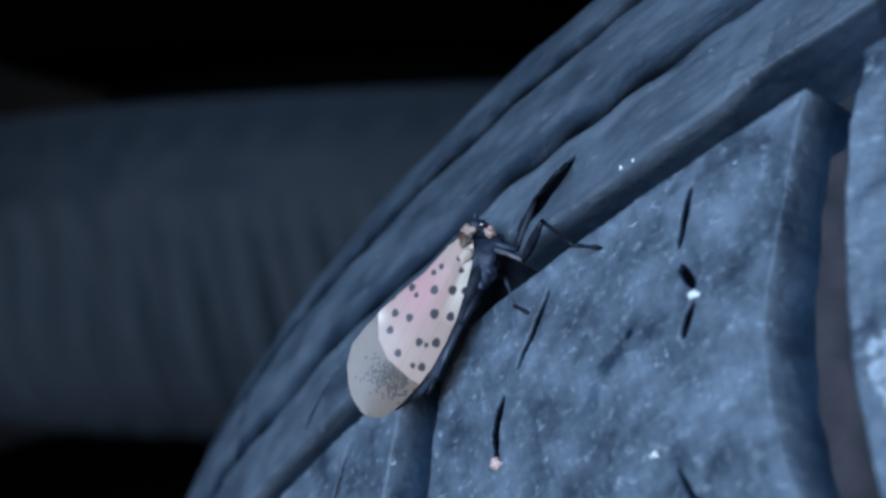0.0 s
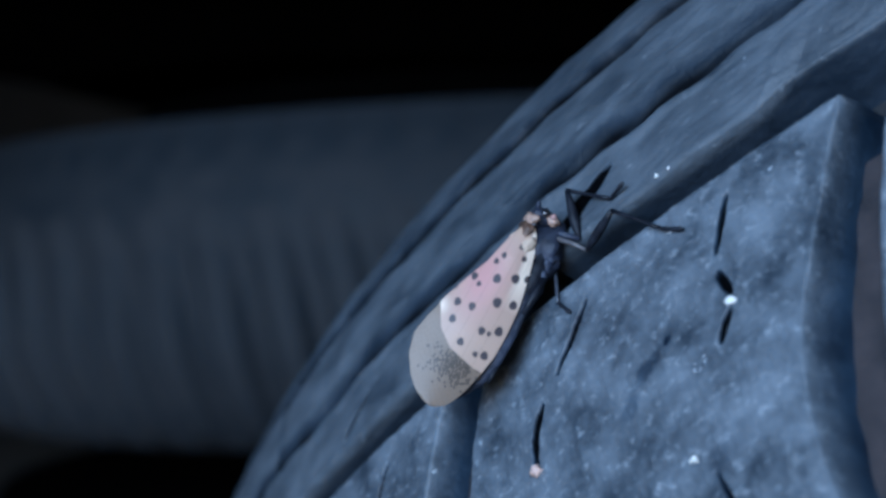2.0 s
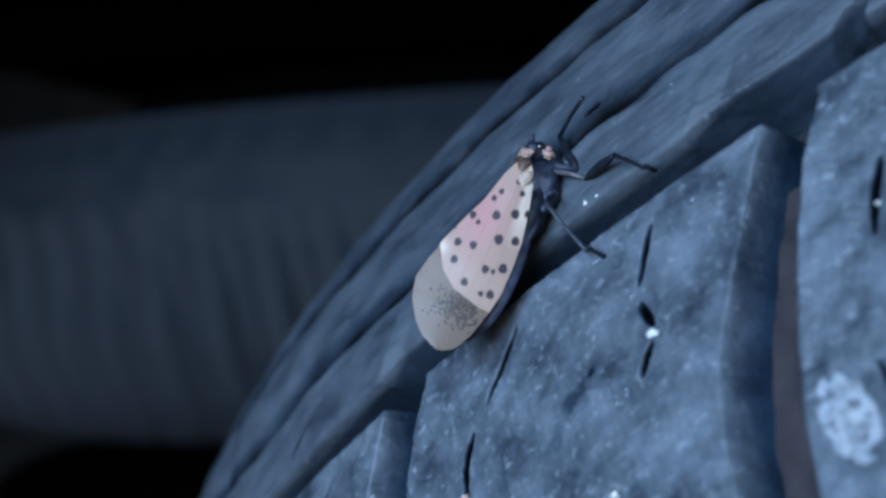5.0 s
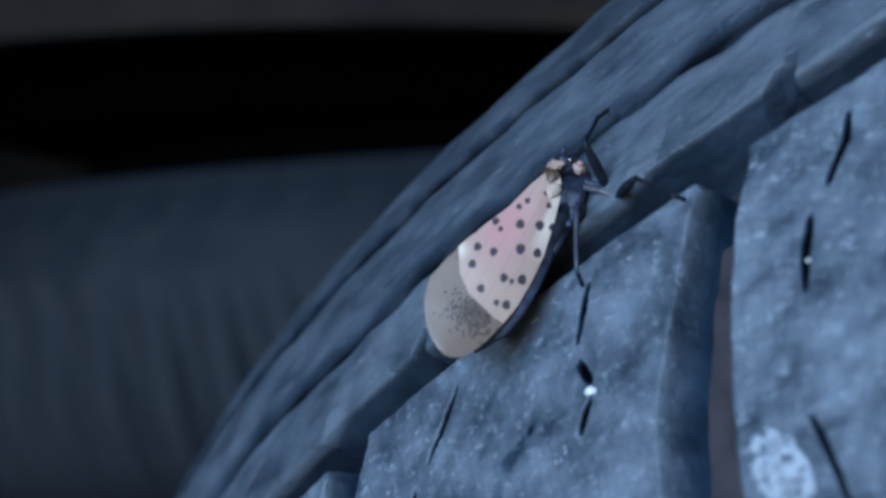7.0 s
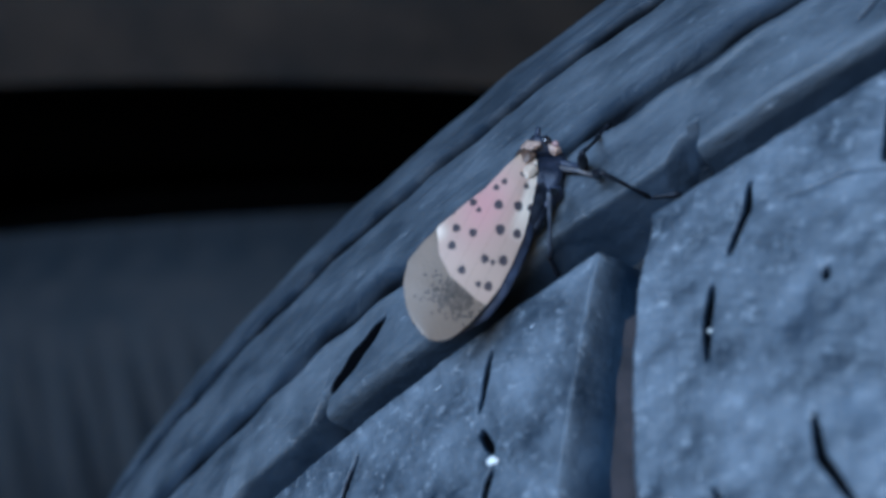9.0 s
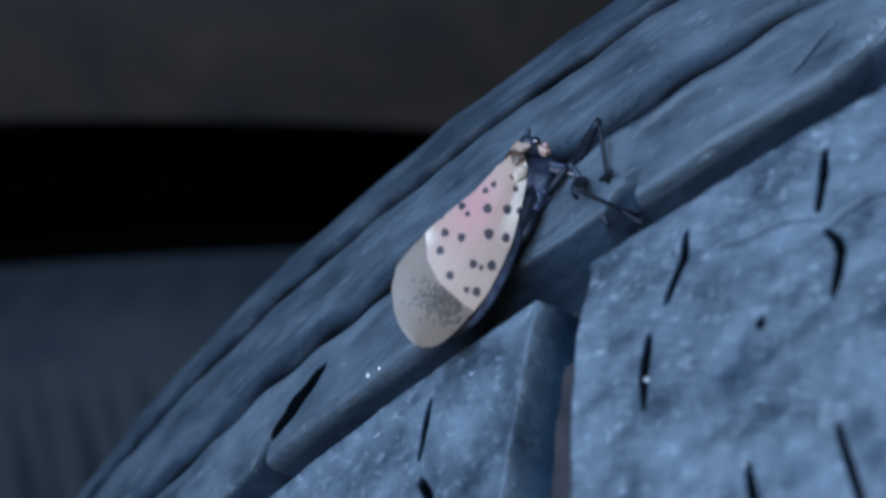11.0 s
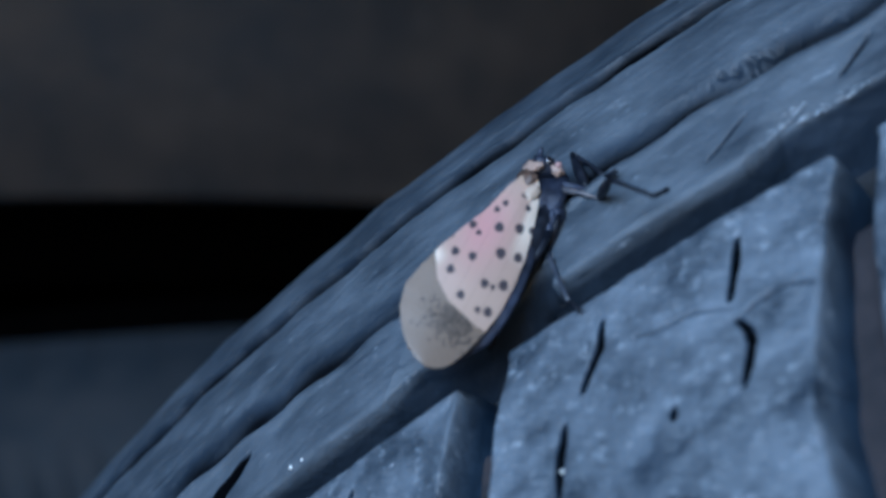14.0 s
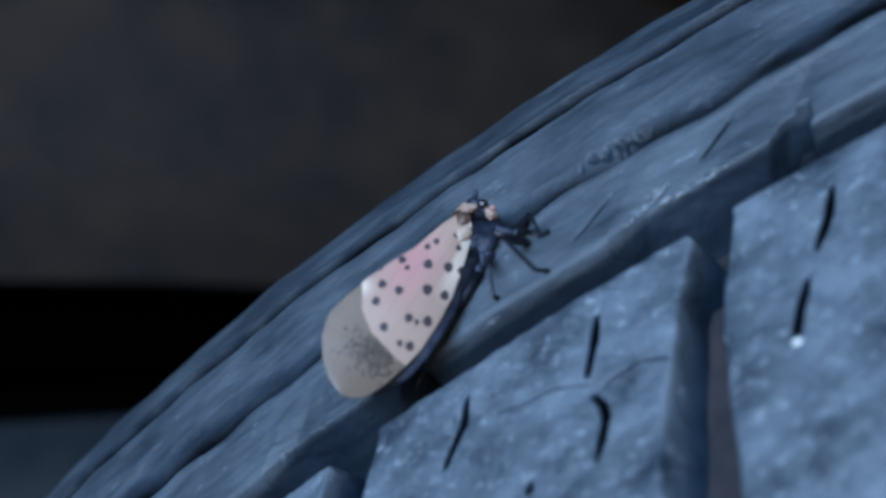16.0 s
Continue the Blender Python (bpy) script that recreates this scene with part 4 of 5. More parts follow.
# how each joint of the three legs on view stands over it: femur on the hip, tibia and tarsus on the femur
FORE_LEFT_FEMUR = [
    (0, pose(0.0008, -0.0031, 0.0003, 0, -5, 10)),
    (0.5, pose(0.0008, -0.0031, 0.0003, 0, -20, 9)),
    (1, pose(0.0008, -0.0031, 0.0003, 3, -6, -2)),
    (1.5, pose(0.0008, -0.0031, 0.0003, 7, -33, -14)),
    (2, pose(0.0008, -0.0031, 0.0003, -21, -19, 45)),
    (2.5, pose(0.0008, -0.0031, 0.0003, -21, -17, 45)),
    (3, pose(0.0008, -0.0031, 0.0003, -12, -9, 6)),
    (5.5, pose(0.0008, -0.0031, 0.0003, -21, -6, 66)),
    (5.75, pose(0.0008, -0.0031, 0.0003, 5, -54, 21)),
    (6, pose(0.0008, -0.0031, 0.0003, 89, -45, -79)),
    (6.5, pose(0.0008, -0.0031, 0.0003, 47, -68, -30)),
    (7, pose(0.0008, -0.0031, 0.0003, 38, -72, -20)),
    (7.5, pose(0.0008, -0.0031, 0.0003, 2, -8, 25)),
    (8, pose(0.0008, -0.0031, 0.0003, 0, -4, 41)),
    (8.5, pose(0.0008, -0.0031, 0.0003, -3, -11, 65)),
    (8.75, pose(0.0008, -0.0031, 0.0003, 19, -70, 37)),
    (9, pose(0.0008, -0.0031, 0.0003, 151, -45, -102)),
    (9.5, pose(0.0008, -0.0031, 0.0003, 151, -35, -102)),
    (10, pose(0.0008, -0.0031, 0.0003, 136, -41, -77)),
    (11.25, pose(0.0008, -0.0031, 0.0003, 108, -22, -27)),
    (12.5, pose(0.0008, -0.0031, 0.0003, 104, 8, 9)),
    (13, pose(0.0008, -0.0031, 0.0003, 106, 5, 27)),
    (13.25, pose(0.0008, -0.0031, 0.0003, 115, -36, -4)),
    (13.5, pose(0.0008, -0.0031, 0.0003, 171, -57, -76)),
    (13.75, pose(0.0008, -0.0031, 0.0003, 89, -48, 19)),
    (14, pose(0.0008, -0.0031, 0.0003, 73, -2, 52)),
    (14.5, pose(0.0008, -0.0031, 0.0003, 73, 1, 57)),
    (15, pose(0.0008, -0.0031, 0.0003, 73, -1, 58)),
    (15.25, pose(0.0008, -0.0031, 0.0003, 99, -50, 6)),
    (15.5, pose(0.0008, -0.0031, 0.0003, 174, -38, -90)),
    (16, pose(0.0008, -0.0031, 0.0003, 174, -38, -90)),
]
FORE_LEFT_TIBIA = [
    (0, pose(0.0052, 0.0000, 0.0000, 13, -21, -64)),
    (0.5, pose(0.0052, 0.0000, 0.0000, 14, 17, -83)),
    (1, pose(0.0052, 0.0000, 0.0000, 16, -7, -53)),
    (1.5, pose(0.0052, 0.0000, 0.0000, 14, 23, -69)),
    (2, pose(0.0052, 0.0000, 0.0000, -8, 18, -127)),
    (2.5, pose(0.0052, 0.0000, 0.0000, -11, 19, -134)),
    (3, pose(0.0052, 0.0000, 0.0000, 9, 10, -64)),
    (5.5, pose(0.0052, 0.0000, 0.0000, 5, -4, -133)),
    (5.75, pose(0.0052, 0.0000, 0.0000, -0, 25, -161)),
    (6, pose(0.0052, 0.0000, 0.0000, -27, 47, 155)),
    (6.5, pose(0.0052, 0.0000, 0.0000, -30, 69, 152)),
    (7, pose(0.0052, 0.0000, 0.0000, -54, 66, 126)),
    (7.25, pose(0.0052, 0.0000, 0.0000, 21, 36, -147)),
    (7.5, pose(0.0052, 0.0000, 0.0000, 26, -15, -122)),
    (8, pose(0.0052, 0.0000, 0.0000, 28, 2, -137)),
    (8.5, pose(0.0052, 0.0000, 0.0000, 29, -8, -167)),
    (9, pose(0.0052, 0.0000, 0.0000, 31, 20, -154)),
    (9.5, pose(0.0052, 0.0000, 0.0000, 33, 22, -147)),
    (10, pose(0.0052, 0.0000, 0.0000, 31, -3, -162)),
    (12.5, pose(0.0052, 0.0000, 0.0000, 70, -66, 142)),
    (13, pose(0.0052, 0.0000, 0.0000, 52, -49, 162)),
    (13.5, pose(0.0052, 0.0000, 0.0000, 15, -31, -144)),
    (14, pose(0.0052, 0.0000, 0.0000, 28, -19, -174)),
    (14.5, pose(0.0052, 0.0000, 0.0000, 31, -13, 178)),
    (15, pose(0.0052, 0.0000, 0.0000, 31, -7, 176)),
    (15.25, pose(0.0052, 0.0000, 0.0000, 63, -42, 110)),
    (15.5, pose(0.0052, 0.0000, 0.0000, 112, -23, 30)),
    (16, pose(0.0052, 0.0000, 0.0000, 112, -23, 30)),
]
FORE_LEFT_TARSUS = [
    (0, pose(0.0074, -0.0046, 0.0019, 14, 37, 40)),
    (0.25, pose(0.0066, -0.0048, 0.0002, -31, 34, -30)),
    (0.5, pose(0.0059, -0.0051, -0.0015, -47, 2, -79)),
    (0.75, pose(0.0071, -0.0047, -0.0004, -41, 16, -39)),
    (1, pose(0.0084, -0.0043, 0.0007, -27, 21, 4)),
    (1.5, pose(0.0070, -0.0046, -0.0021, 9, 44, 64)),
    (1.75, pose(0.0045, -0.0044, -0.0019, -74, 53, -35)),
    (2, pose(0.0021, -0.0041, -0.0017, -99, 5, -80)),
    (2.5, pose(0.0016, -0.0037, -0.0018, -99, -11, -83)),
    (3, pose(0.0075, -0.0048, -0.0009, -99, 10, -68)),
    (5.5, pose(0.0016, -0.0040, 0.0004, -55, 60, -3)),
    (6, pose(0.0018, 0.0015, -0.0039, 132, 53, -177)),
    (6.5, pose(0.0035, 0.0009, -0.0051, 131, 63, -178)),
    (7, pose(0.0039, 0.0017, -0.0049, 107, 68, 156)),
    (7.5, pose(0.0024, -0.0044, 0.0014, -91, 38, -39)),
    (7.75, pose(0.0018, -0.0041, 0.0006, -110, 13, -82)),
    (8, pose(0.0013, -0.0037, -0.0002, -109, -18, -117)),
    (8.5, pose(0.0000, -0.0012, 0.0008, -100, -7, -156)),
    (9, pose(0.0007, -0.0022, -0.0019, -97, 23, -137)),
    (9.5, pose(0.0010, -0.0028, -0.0020, -99, 14, -145)),
    (9.75, pose(0.0005, -0.0022, -0.0009, -86, 5, -71)),
    (10, pose(0.0001, -0.0016, 0.0003, -90, -11, 1)),
    (12.5, pose(0.0035, 0.0014, 0.0049, -109, -68, 26)),
    (13, pose(0.0018, 0.0011, 0.0041, 145, -65, 137)),
    (13.25, pose(0.0017, -0.0008, 0.0034, -108, -58, 23)),
    (13.5, pose(0.0015, -0.0027, 0.0028, -92, -15, -1)),
    (13.75, pose(0.0008, -0.0016, 0.0023, -117, -70, 31)),
    (14, pose(0.0001, -0.0005, 0.0017, 117, -46, 164)),
    (14.25, pose(0.0000, -0.0002, 0.0015, 19, -60, -86)),
    (14.5, pose(-0.0001, 0.0002, 0.0012, -8, -8, -45)),
    (14.75, pose(-0.0001, 0.0003, 0.0009, 25, -58, -97)),
    (15, pose(-0.0002, 0.0004, 0.0006, 108, -38, 164)),
    (15.5, pose(0.0095, 0.0025, 0.0021, 85, -4, -139)),
    (16, pose(0.0095, 0.0025, 0.0021, 85, -4, -139)),
]
FORE_RIGHT_FEMUR = [
    (0, pose(0.0002, -0.0050, 0.0003, -0, -26, -36)),
    (0.5, pose(0.0002, -0.0050, 0.0003, -7, -5, -12)),
    (1, pose(0.0002, -0.0050, 0.0003, -7, 3, -17)),
    (1.5, pose(0.0002, -0.0050, 0.0003, -3, -22, -37)),
    (2, pose(0.0002, -0.0050, 0.0003, -4, -21, -35)),
    (2.5, pose(0.0002, -0.0050, 0.0003, 1, -26, -47)),
    (3, pose(0.0002, -0.0050, 0.0003, -6, -20, -29)),
    (5.5, pose(0.0002, -0.0050, 0.0003, 5, -13, -68)),
    (6, pose(0.0002, -0.0050, 0.0003, 3, 1, -51)),
    (6.5, pose(0.0002, -0.0050, 0.0003, 5, -13, -67)),
    (7, pose(0.0002, -0.0050, 0.0003, 10, -30, -79)),
    (7.5, pose(0.0002, -0.0050, 0.0003, 17, -35, -93)),
    (8, pose(0.0002, -0.0050, 0.0003, 25, -29, -108)),
    (8.5, pose(0.0002, -0.0050, 0.0003, 11, -29, -79)),
    (9, pose(0.0002, -0.0050, 0.0003, 26, -33, -107)),
    (9.5, pose(0.0002, -0.0050, 0.0003, 32, -37, -119)),
    (10, pose(0.0002, -0.0050, 0.0003, 31, -38, -116)),
    (12.5, pose(0.0002, -0.0050, 0.0003, 51, -36, -149)),
    (13, pose(0.0002, -0.0050, 0.0003, 5, -46, -83)),
    (13.5, pose(0.0002, -0.0050, 0.0003, -4, -31, -69)),
    (14, pose(0.0002, -0.0050, 0.0003, 9, -40, -91)),
    (14.5, pose(0.0002, -0.0050, 0.0003, 16, -53, -100)),
    (15, pose(0.0002, -0.0050, 0.0003, 19, -58, -104)),
    (15.5, pose(0.0002, -0.0050, 0.0003, 28, -56, -115)),
    (16, pose(0.0002, -0.0050, 0.0003, 47, -52, -138)),
]
FORE_RIGHT_TIBIA = [
    (0, pose(0.0052, 0.0000, 0.0000, -8, 13, -65)),
    (0.5, pose(0.0052, 0.0000, 0.0000, -8, 4, -67)),
    (1, pose(0.0052, 0.0000, 0.0000, -9, -7, -59)),
    (1.5, pose(0.0052, 0.0000, 0.0000, -8, 9, -47)),
    (2, pose(0.0052, 0.0000, 0.0000, -11, 26, -55)),
    (2.25, pose(0.0052, 0.0000, 0.0000, -17, 76, -62)),
    (2.5, pose(0.0052, 0.0000, 0.0000, 174, 54, 128)),
    (2.75, pose(0.0052, 0.0000, 0.0000, -12, 72, -58)),
    (3, pose(0.0052, 0.0000, 0.0000, -9, 18, -54)),
    (5.5, pose(0.0052, 0.0000, 0.0000, -6, -4, -32)),
    (6, pose(0.0052, 0.0000, 0.0000, -4, -18, -46)),
    (6.5, pose(0.0052, 0.0000, 0.0000, -6, -4, -33)),
    (7, pose(0.0052, 0.0000, 0.0000, -5, 24, -27)),
    (7.25, pose(0.0052, 0.0000, 0.0000, -55, 57, -96)),
    (7.5, pose(0.0052, 0.0000, 0.0000, -112, 27, -171)),
    (7.75, pose(0.0052, 0.0000, 0.0000, -58, 57, -99)),
    (8, pose(0.0052, 0.0000, 0.0000, -6, 26, -29)),
    (8.25, pose(0.0052, 0.0000, 0.0000, 4, 69, -17)),
    (8.5, pose(0.0052, 0.0000, 0.0000, 154, 66, 136)),
    (9, pose(0.0052, 0.0000, 0.0000, -157, 51, -169)),
    (9.5, pose(0.0052, 0.0000, 0.0000, -149, 40, -157)),
    (10, pose(0.0052, 0.0000, 0.0000, -147, 31, -154)),
    (11.25, pose(0.0052, 0.0000, 0.0000, -141, 75, -147)),
    (12.5, pose(0.0052, 0.0000, 0.0000, 26, 60, 21)),
    (13, pose(0.0052, 0.0000, 0.0000, -10, 57, -20)),
    (13.5, pose(0.0052, 0.0000, 0.0000, -16, 35, -29)),
    (14, pose(0.0052, 0.0000, 0.0000, -11, 34, -19)),
    (14.5, pose(0.0052, 0.0000, 0.0000, -35, 72, -48)),
    (15, pose(0.0052, 0.0000, 0.0000, -45, 66, -58)),
    (15.5, pose(0.0052, 0.0000, 0.0000, -40, 54, -53)),
    (16, pose(0.0052, 0.0000, 0.0000, -18, 56, -26)),
]
FORE_RIGHT_TARSUS = [
    (0, pose(0.0077, -0.0053, -0.0013, -3, 83, -3)),
    (0.5, pose(0.0076, -0.0055, -0.0004, 55, 38, 57)),
    (1, pose(0.0083, -0.0051, 0.0007, 56, 42, 60)),
    (1.5, pose(0.0093, -0.0043, -0.0010, 96, 42, 117)),
    (1.75, pose(0.0088, -0.0044, -0.0018, 7, 72, 20)),
    (2, pose(0.0083, -0.0045, -0.0026, -43, 29, -38)),
    (2.5, pose(0.0030, 0.0028, -0.0048, -40, 7, -31)),
    (2.75, pose(0.0058, -0.0009, -0.0033, -25, 46, 1)),
    (3, pose(0.0086, -0.0046, -0.0018, 42, 58, 80)),
    (5.5, pose(0.0103, -0.0031, 0.0004, 106, 45, 157)),
    (5.75, pose(0.0097, -0.0036, 0.0011, -169, 42, -96)),
    (6, pose(0.0092, -0.0041, 0.0018, -157, -16, -51)),
    (6.25, pose(0.0097, -0.0037, 0.0011, -169, 55, -80)),
    (6.5, pose(0.0102, -0.0032, 0.0004, 63, 45, 141)),
    (7, pose(0.0101, -0.0025, -0.0024, 73, 31, 157)),
    (7.25, pose(0.0050, -0.0017, -0.0026, -72, 86, 11)),
    (7.5, pose(-0.0001, -0.0008, -0.0028, -102, 24, -20)),
    (7.75, pose(0.0049, -0.0017, -0.0027, -161, 64, -96)),
    (8, pose(0.0099, -0.0026, -0.0026, 137, 25, -174)),
    (8.25, pose(0.0067, -0.0004, -0.0040, 111, 81, 158)),
    (8.5, pose(0.0034, 0.0017, -0.0055, -33, 40, 11)),
    (9, pose(0.0015, -0.0007, -0.0047, -4, 63, 47)),
    (9.5, pose(0.0010, -0.0018, -0.0039, -38, 34, 4)),
    (10, pose(0.0006, -0.0023, -0.0030, -31, 42, 15)),
    (11.25, pose(0.0043, -0.0006, -0.0041, -138, 65, -102)),
    (12.5, pose(0.0080, 0.0011, -0.0052, -168, 10, -144)),
    (12.75, pose(0.0081, -0.0000, -0.0051, 176, 30, 172)),
    (13, pose(0.0083, -0.0011, -0.0050, 147, 32, 118)),
    (13.5, pose(0.0095, -0.0024, -0.0034, 141, 34, 107)),
    (14, pose(0.0099, -0.0016, -0.0034, 155, 22, 137)),
    (14.5, pose(0.0065, -0.0014, -0.0057, 155, 7, 136)),
    (15, pose(0.0065, -0.0020, -0.0055, 156, 4, 141)),
    (15.5, pose(0.0073, -0.0028, -0.0049, 156, -2, 150)),
    (16, pose(0.0082, -0.0015, -0.0050, 156, 1, 177)),
]
MID_RIGHT_FEMUR = [
    (0, pose(-0.0023, -0.0027, 0.0012, 0, 57, 74)),
    (0.5, pose(-0.0023, -0.0027, 0.0012, -9, 45, 63)),
    (1, pose(-0.0023, -0.0027, 0.0012, -6, 21, 67)),
    (1.25, pose(-0.0023, -0.0027, 0.0012, -17, -6, 1)),
    (1.5, pose(-0.0023, -0.0027, 0.0012, 6, -26, -71)),
    (1.75, pose(-0.0023, -0.0027, 0.0012, -18, -8, 2)),
    (2, pose(-0.0023, -0.0027, 0.0012, -10, 20, 69)),
    (2.5, pose(-0.0023, -0.0027, 0.0012, -15, 19, 52)),
    (3, pose(-0.0023, -0.0027, 0.0012, 5, 21, 107)),
    (4.25, pose(-0.0023, -0.0027, 0.0012, 6, -20, 177)),
    (5.5, pose(-0.0023, -0.0027, 0.0012, -39, -29, -94)),
    (6, pose(-0.0023, -0.0027, 0.0012, -33, -29, -105)),
    (6.5, pose(-0.0023, -0.0027, 0.0012, -25, -13, -127)),
    (7, pose(-0.0023, -0.0027, 0.0012, -40, -43, -97)),
    (7.5, pose(-0.0023, -0.0027, 0.0012, -19, -25, -133)),
    (7.75, pose(-0.0023, -0.0027, 0.0012, -89, -45, -33)),
    (8, pose(-0.0023, -0.0027, 0.0012, -114, 9, 32)),
    (8.5, pose(-0.0023, -0.0027, 0.0012, -111, 20, 44)),
    (8.75, pose(-0.0023, -0.0027, 0.0012, -98, -50, 5)),
    (9, pose(-0.0023, -0.0027, 0.0012, 13, -42, -123)),
    (9.5, pose(-0.0023, -0.0027, 0.0012, -8, -33, -89)),
    (9.75, pose(-0.0023, -0.0027, 0.0012, -37, -13, -23)),
    (10, pose(-0.0023, -0.0027, 0.0012, -34, 20, 32)),
    (11.25, pose(-0.0023, -0.0027, 0.0012, -38, -14, -38)),
    (12.5, pose(-0.0023, -0.0027, 0.0012, -4, -27, -120)),
    (13, pose(-0.0023, -0.0027, 0.0012, -4, -1, -121)),
    (13.5, pose(-0.0023, -0.0027, 0.0012, -4, -24, -124)),
    (14, pose(-0.0023, -0.0027, 0.0012, -1, 19, 179)),
    (14.5, pose(-0.0023, -0.0027, 0.0012, -4, -30, -153)),
    (15, pose(-0.0023, -0.0027, 0.0012, -12, -26, -135)),
    (15.5, pose(-0.0023, -0.0027, 0.0012, -10, 11, -149)),
    (16, pose(-0.0023, -0.0027, 0.0012, -13, -22, -122)),
]
MID_RIGHT_TIBIA = [
    (0, pose(0.0032, 0.0000, 0.0000, 172, 44, 177)),
    (0.5, pose(0.0032, 0.0000, 0.0000, 168, 36, 172)),
    (1, pose(0.0032, 0.0000, 0.0000, 166, 23, 168)),
    (1.25, pose(0.0032, 0.0000, 0.0000, -152, 40, -121)),
    (1.5, pose(0.0032, 0.0000, 0.0000, -121, 12, -58)),
    (1.75, pose(0.0032, 0.0000, 0.0000, -158, 42, -128)),
    (2, pose(0.0032, 0.0000, 0.0000, 160, 17, 157)),
    (2.5, pose(0.0032, 0.0000, 0.0000, 162, 19, 163)),
    (3, pose(0.0032, 0.0000, 0.0000, 146, 16, 113)),
    (4.25, pose(0.0032, 0.0000, 0.0000, 125, 40, 72)),
    (5.5, pose(0.0032, 0.0000, 0.0000, 87, 41, 15)),
    (6, pose(0.0032, 0.0000, 0.0000, 79, 30, 2)),
    (6.5, pose(0.0032, 0.0000, 0.0000, 80, 4, 5)),
    (7, pose(0.0032, 0.0000, 0.0000, 48, 69, -39)),
    (7.5, pose(0.0032, 0.0000, 0.0000, 79, 42, -3)),
    (7.75, pose(0.0032, 0.0000, 0.0000, 166, 59, 98)),
    (8, pose(0.0032, 0.0000, 0.0000, -164, 10, 146)),
    (8.5, pose(0.0032, 0.0000, 0.0000, -161, 10, 159)),
    (9, pose(0.0032, 0.0000, 0.0000, -130, 28, -121)),
    (9.5, pose(0.0032, 0.0000, 0.0000, -153, 53, -154)),
    (10, pose(0.0032, 0.0000, 0.0000, -158, 14, -163)),
    (11.25, pose(0.0032, 0.0000, 0.0000, -88, 73, -80)),
    (12.5, pose(0.0032, 0.0000, 0.0000, -12, 16, 8)),
    (13, pose(0.0032, 0.0000, 0.0000, -13, 8, 1)),
    (13.5, pose(0.0032, 0.0000, 0.0000, -13, 28, 2)),
    (14, pose(0.0032, 0.0000, 0.0000, -4, -10, 56)),
    (14.5, pose(0.0032, 0.0000, 0.0000, -4, 13, 31)),
    (15, pose(0.0032, 0.0000, 0.0000, -6, 9, 22)),
    (15.5, pose(0.0032, 0.0000, 0.0000, -7, -24, 26)),
    (16, pose(0.0032, 0.0000, 0.0000, -2, 7, -1)),
]
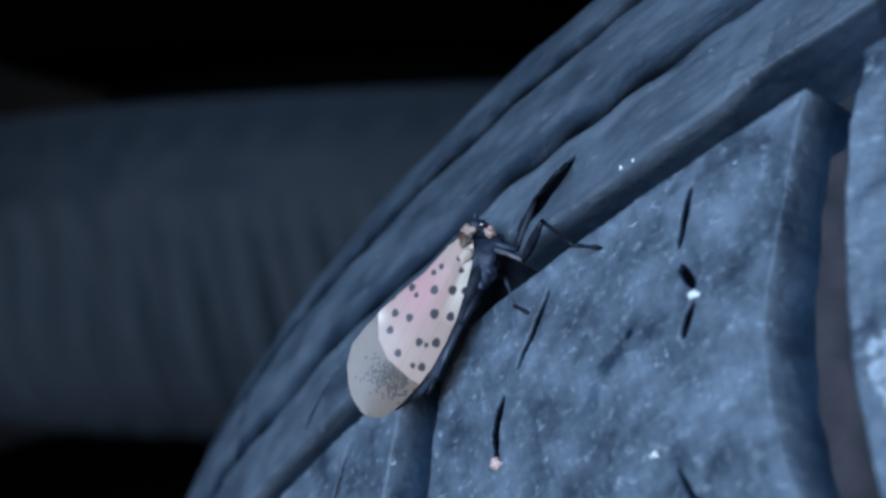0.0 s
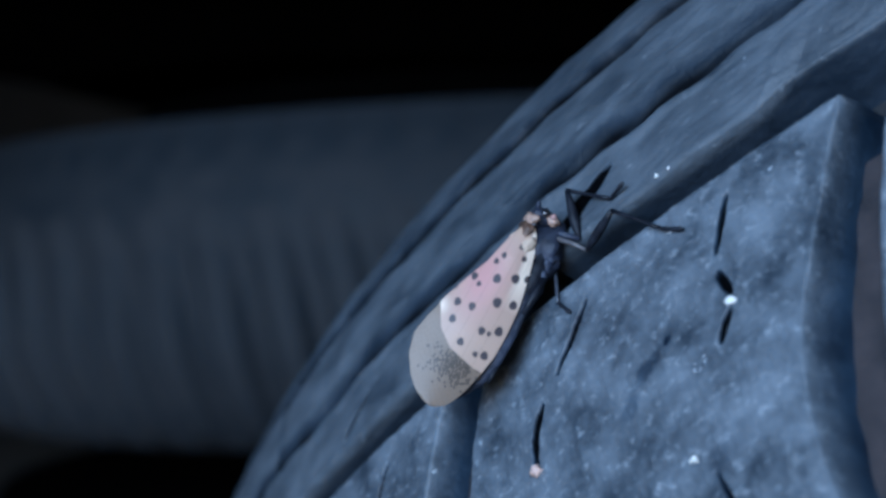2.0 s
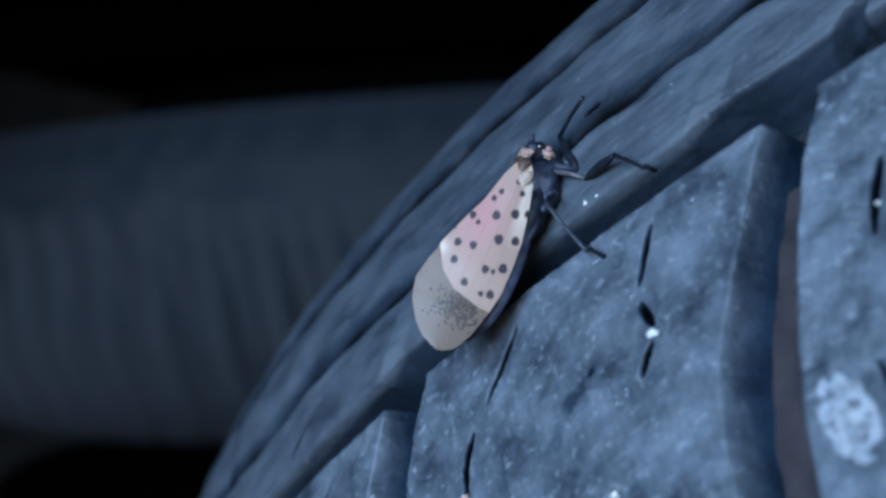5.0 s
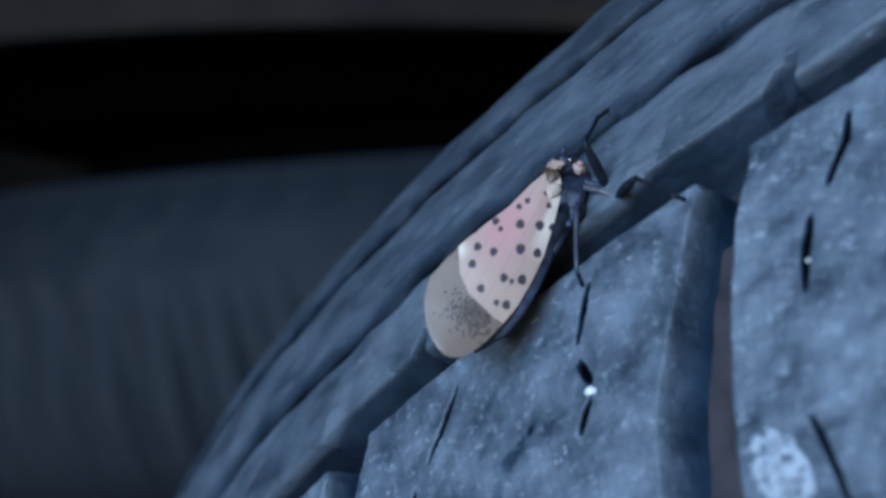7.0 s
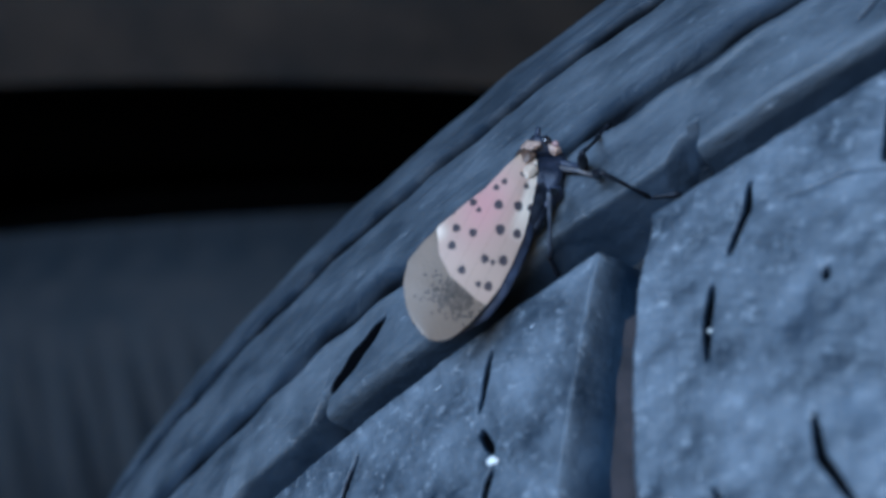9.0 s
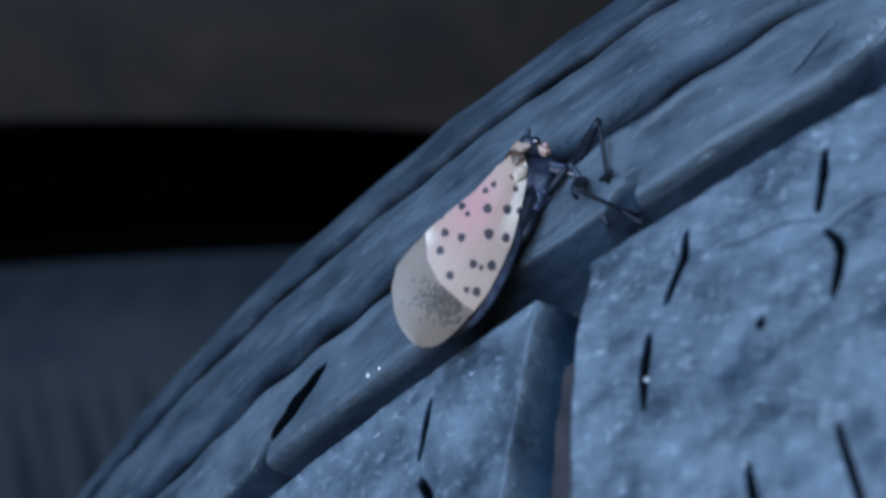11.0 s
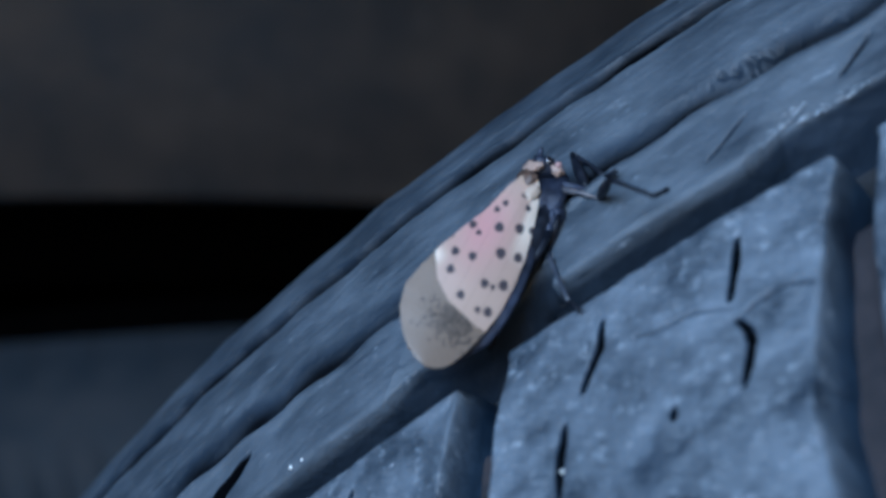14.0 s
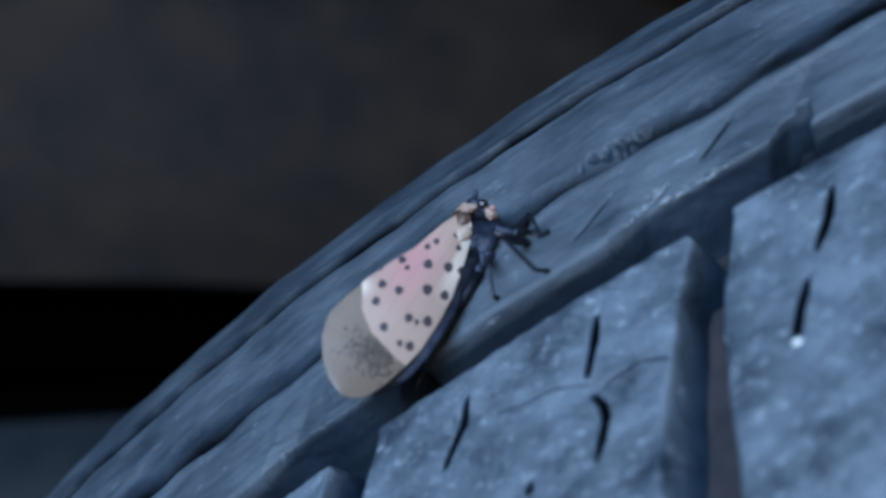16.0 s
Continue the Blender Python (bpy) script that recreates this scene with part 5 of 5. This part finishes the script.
MID_RIGHT_TARSUS = [
    (0, pose(-0.0014, 0.0003, -0.0044, -120, 59, -144)),
    (0.5, pose(-0.0019, 0.0008, -0.0037, -117, 49, -141)),
    (1, pose(-0.0025, 0.0013, -0.0025, -132, 26, -165)),
    (1.5, pose(0.0065, -0.0053, -0.0014, -153, 57, 165)),
    (2, pose(-0.0024, 0.0024, -0.0019, -134, 27, -168)),
    (2.5, pose(-0.0026, 0.0018, -0.0021, -130, 28, -159)),
    (3, pose(0.0008, 0.0056, -0.0018, -171, 32, 127)),
    (5.5, pose(0.0079, 0.0013, -0.0042, 174, 56, 107)),
    (6, pose(0.0087, 0.0002, -0.0032, -148, 39, 156)),
    (6.5, pose(0.0096, 0.0005, -0.0004, -144, 52, 162)),
    (7, pose(0.0049, -0.0014, -0.0060, -135, 22, 176)),
    (7.5, pose(0.0080, -0.0003, -0.0043, -125, 43, -166)),
    (7.75, pose(0.0030, 0.0016, -0.0027, -176, 24, 113)),
    (8, pose(-0.0020, 0.0035, -0.0011, -177, -22, 62)),
    (8.5, pose(-0.0027, 0.0022, -0.0011, -179, -28, 65)),
    (8.75, pose(-0.0012, -0.0013, -0.0021, 166, 6, 134)),
    (9, pose(0.0003, -0.0048, -0.0030, -164, 32, -149)),
    (9.5, pose(-0.0003, -0.0017, -0.0051, -157, 72, -140)),
    (10, pose(-0.0027, -0.0018, -0.0016, 46, 40, 60)),
    (11.25, pose(0.0033, -0.0005, -0.0017, 103, 54, 132)),
    (12.5, pose(0.0093, 0.0008, -0.0018, 140, 25, -175)),
    (12.75, pose(0.0094, 0.0005, -0.0014, 1, 68, 38)),
    (13, pose(0.0095, 0.0001, -0.0009, -18, -12, 8)),
    (13.25, pose(0.0092, 0.0001, -0.0019, -27, 47, -17)),
    (13.5, pose(0.0089, 0.0002, -0.0030, -139, 61, -139)),
    (13.75, pose(0.0078, 0.0027, -0.0010, 117, 43, 104)),
    (14, pose(0.0067, 0.0052, 0.0011, 110, -17, 77)),
    (14.25, pose(0.0076, 0.0042, -0.0002, 103, 7, 137)),
    (14.5, pose(0.0085, 0.0032, -0.0015, 122, 23, -159)),
    (15, pose(0.0090, 0.0024, -0.0010, 117, 25, -172)),
    (15.5, pose(0.0084, 0.0025, 0.0026, 156, 77, -127)),
    (16, pose(0.0095, -0.0001, -0.0008, 109, 24, 179)),
]


# where each of the other feet reaches, in the insect's own space (millimetres): seconds, forward, left, up
STEPS = {
    "mid_left": [(0, -4, 4.5, -0.6), (1.2, -2, 4.5, -0.6), (2.4, -6, 4.5, -0.6), (4, -3, 4.5, -0.6), (6, -6, 4.5, -0.6), (8, -3, 4.5, -0.6), (10, -6, 4.5, -0.6), (12, -3, 4.5, -0.6), (14, -6, 4.5, -0.6), (16, -4, 4.5, -0.6)],
    "hind_right": [(0, -14.3, -4.8, 1.8), (1, -19.0, -5.6, 1.4), (3, -14.3, -3.9, 2.1), (5.5, -14.5, -3.2, 1.4), (6.5, -14.2, -3.5, 0.2), (7, -15.6, -3.0, 0.8), (8.5, -17.7, -1.7, 1.1), (10, -16.5, -2.0, 0.9), (12.5, -15.0, -3.6, -0.9), (13.5, -17.0, -2.5, 0.0), (15, -15.4, -2.7, -0.2), (16, -14.7, -2.6, -0.5)],
    "hind_left": [(0, -9, 8, 0), (2, -11, 7, 0), (4, -9, 8, 0), (6, -11, 7, 0), (8, -9, 8, 0), (10, -11, 7, 0), (12, -9, 8, 0), (14, -11, 7, 0), (16, -9, 8, 0)],
}


def motions():
    walk(FLY, FLY_ROWS)
    for key, rows in (("fore_left", (FORE_LEFT_FEMUR, FORE_LEFT_TIBIA, FORE_LEFT_TARSUS)), ("fore_right", (FORE_RIGHT_FEMUR, FORE_RIGHT_TIBIA, FORE_RIGHT_TARSUS)),
                      ("mid_right", (MID_RIGHT_FEMUR, MID_RIGHT_TIBIA, MID_RIGHT_TARSUS))):
        for piece, path in zip(JOINTED[key], rows):
            walk(piece, path)
    for key, (leg, root) in LEGS.items():
        rows = []
        for t, x, y, z in STEPS[key]:
            dx, dy, dz = x - root[0], y - root[1], z - root[2]
            rows.append((t, pose(root[0] / 1000, root[1] / 1000, root[2] / 1000, 0, -math.degrees(math.atan2(dz, math.hypot(dx, dy))), math.degrees(math.atan2(dy, dx)))))
        walk(leg, rows)


motions()
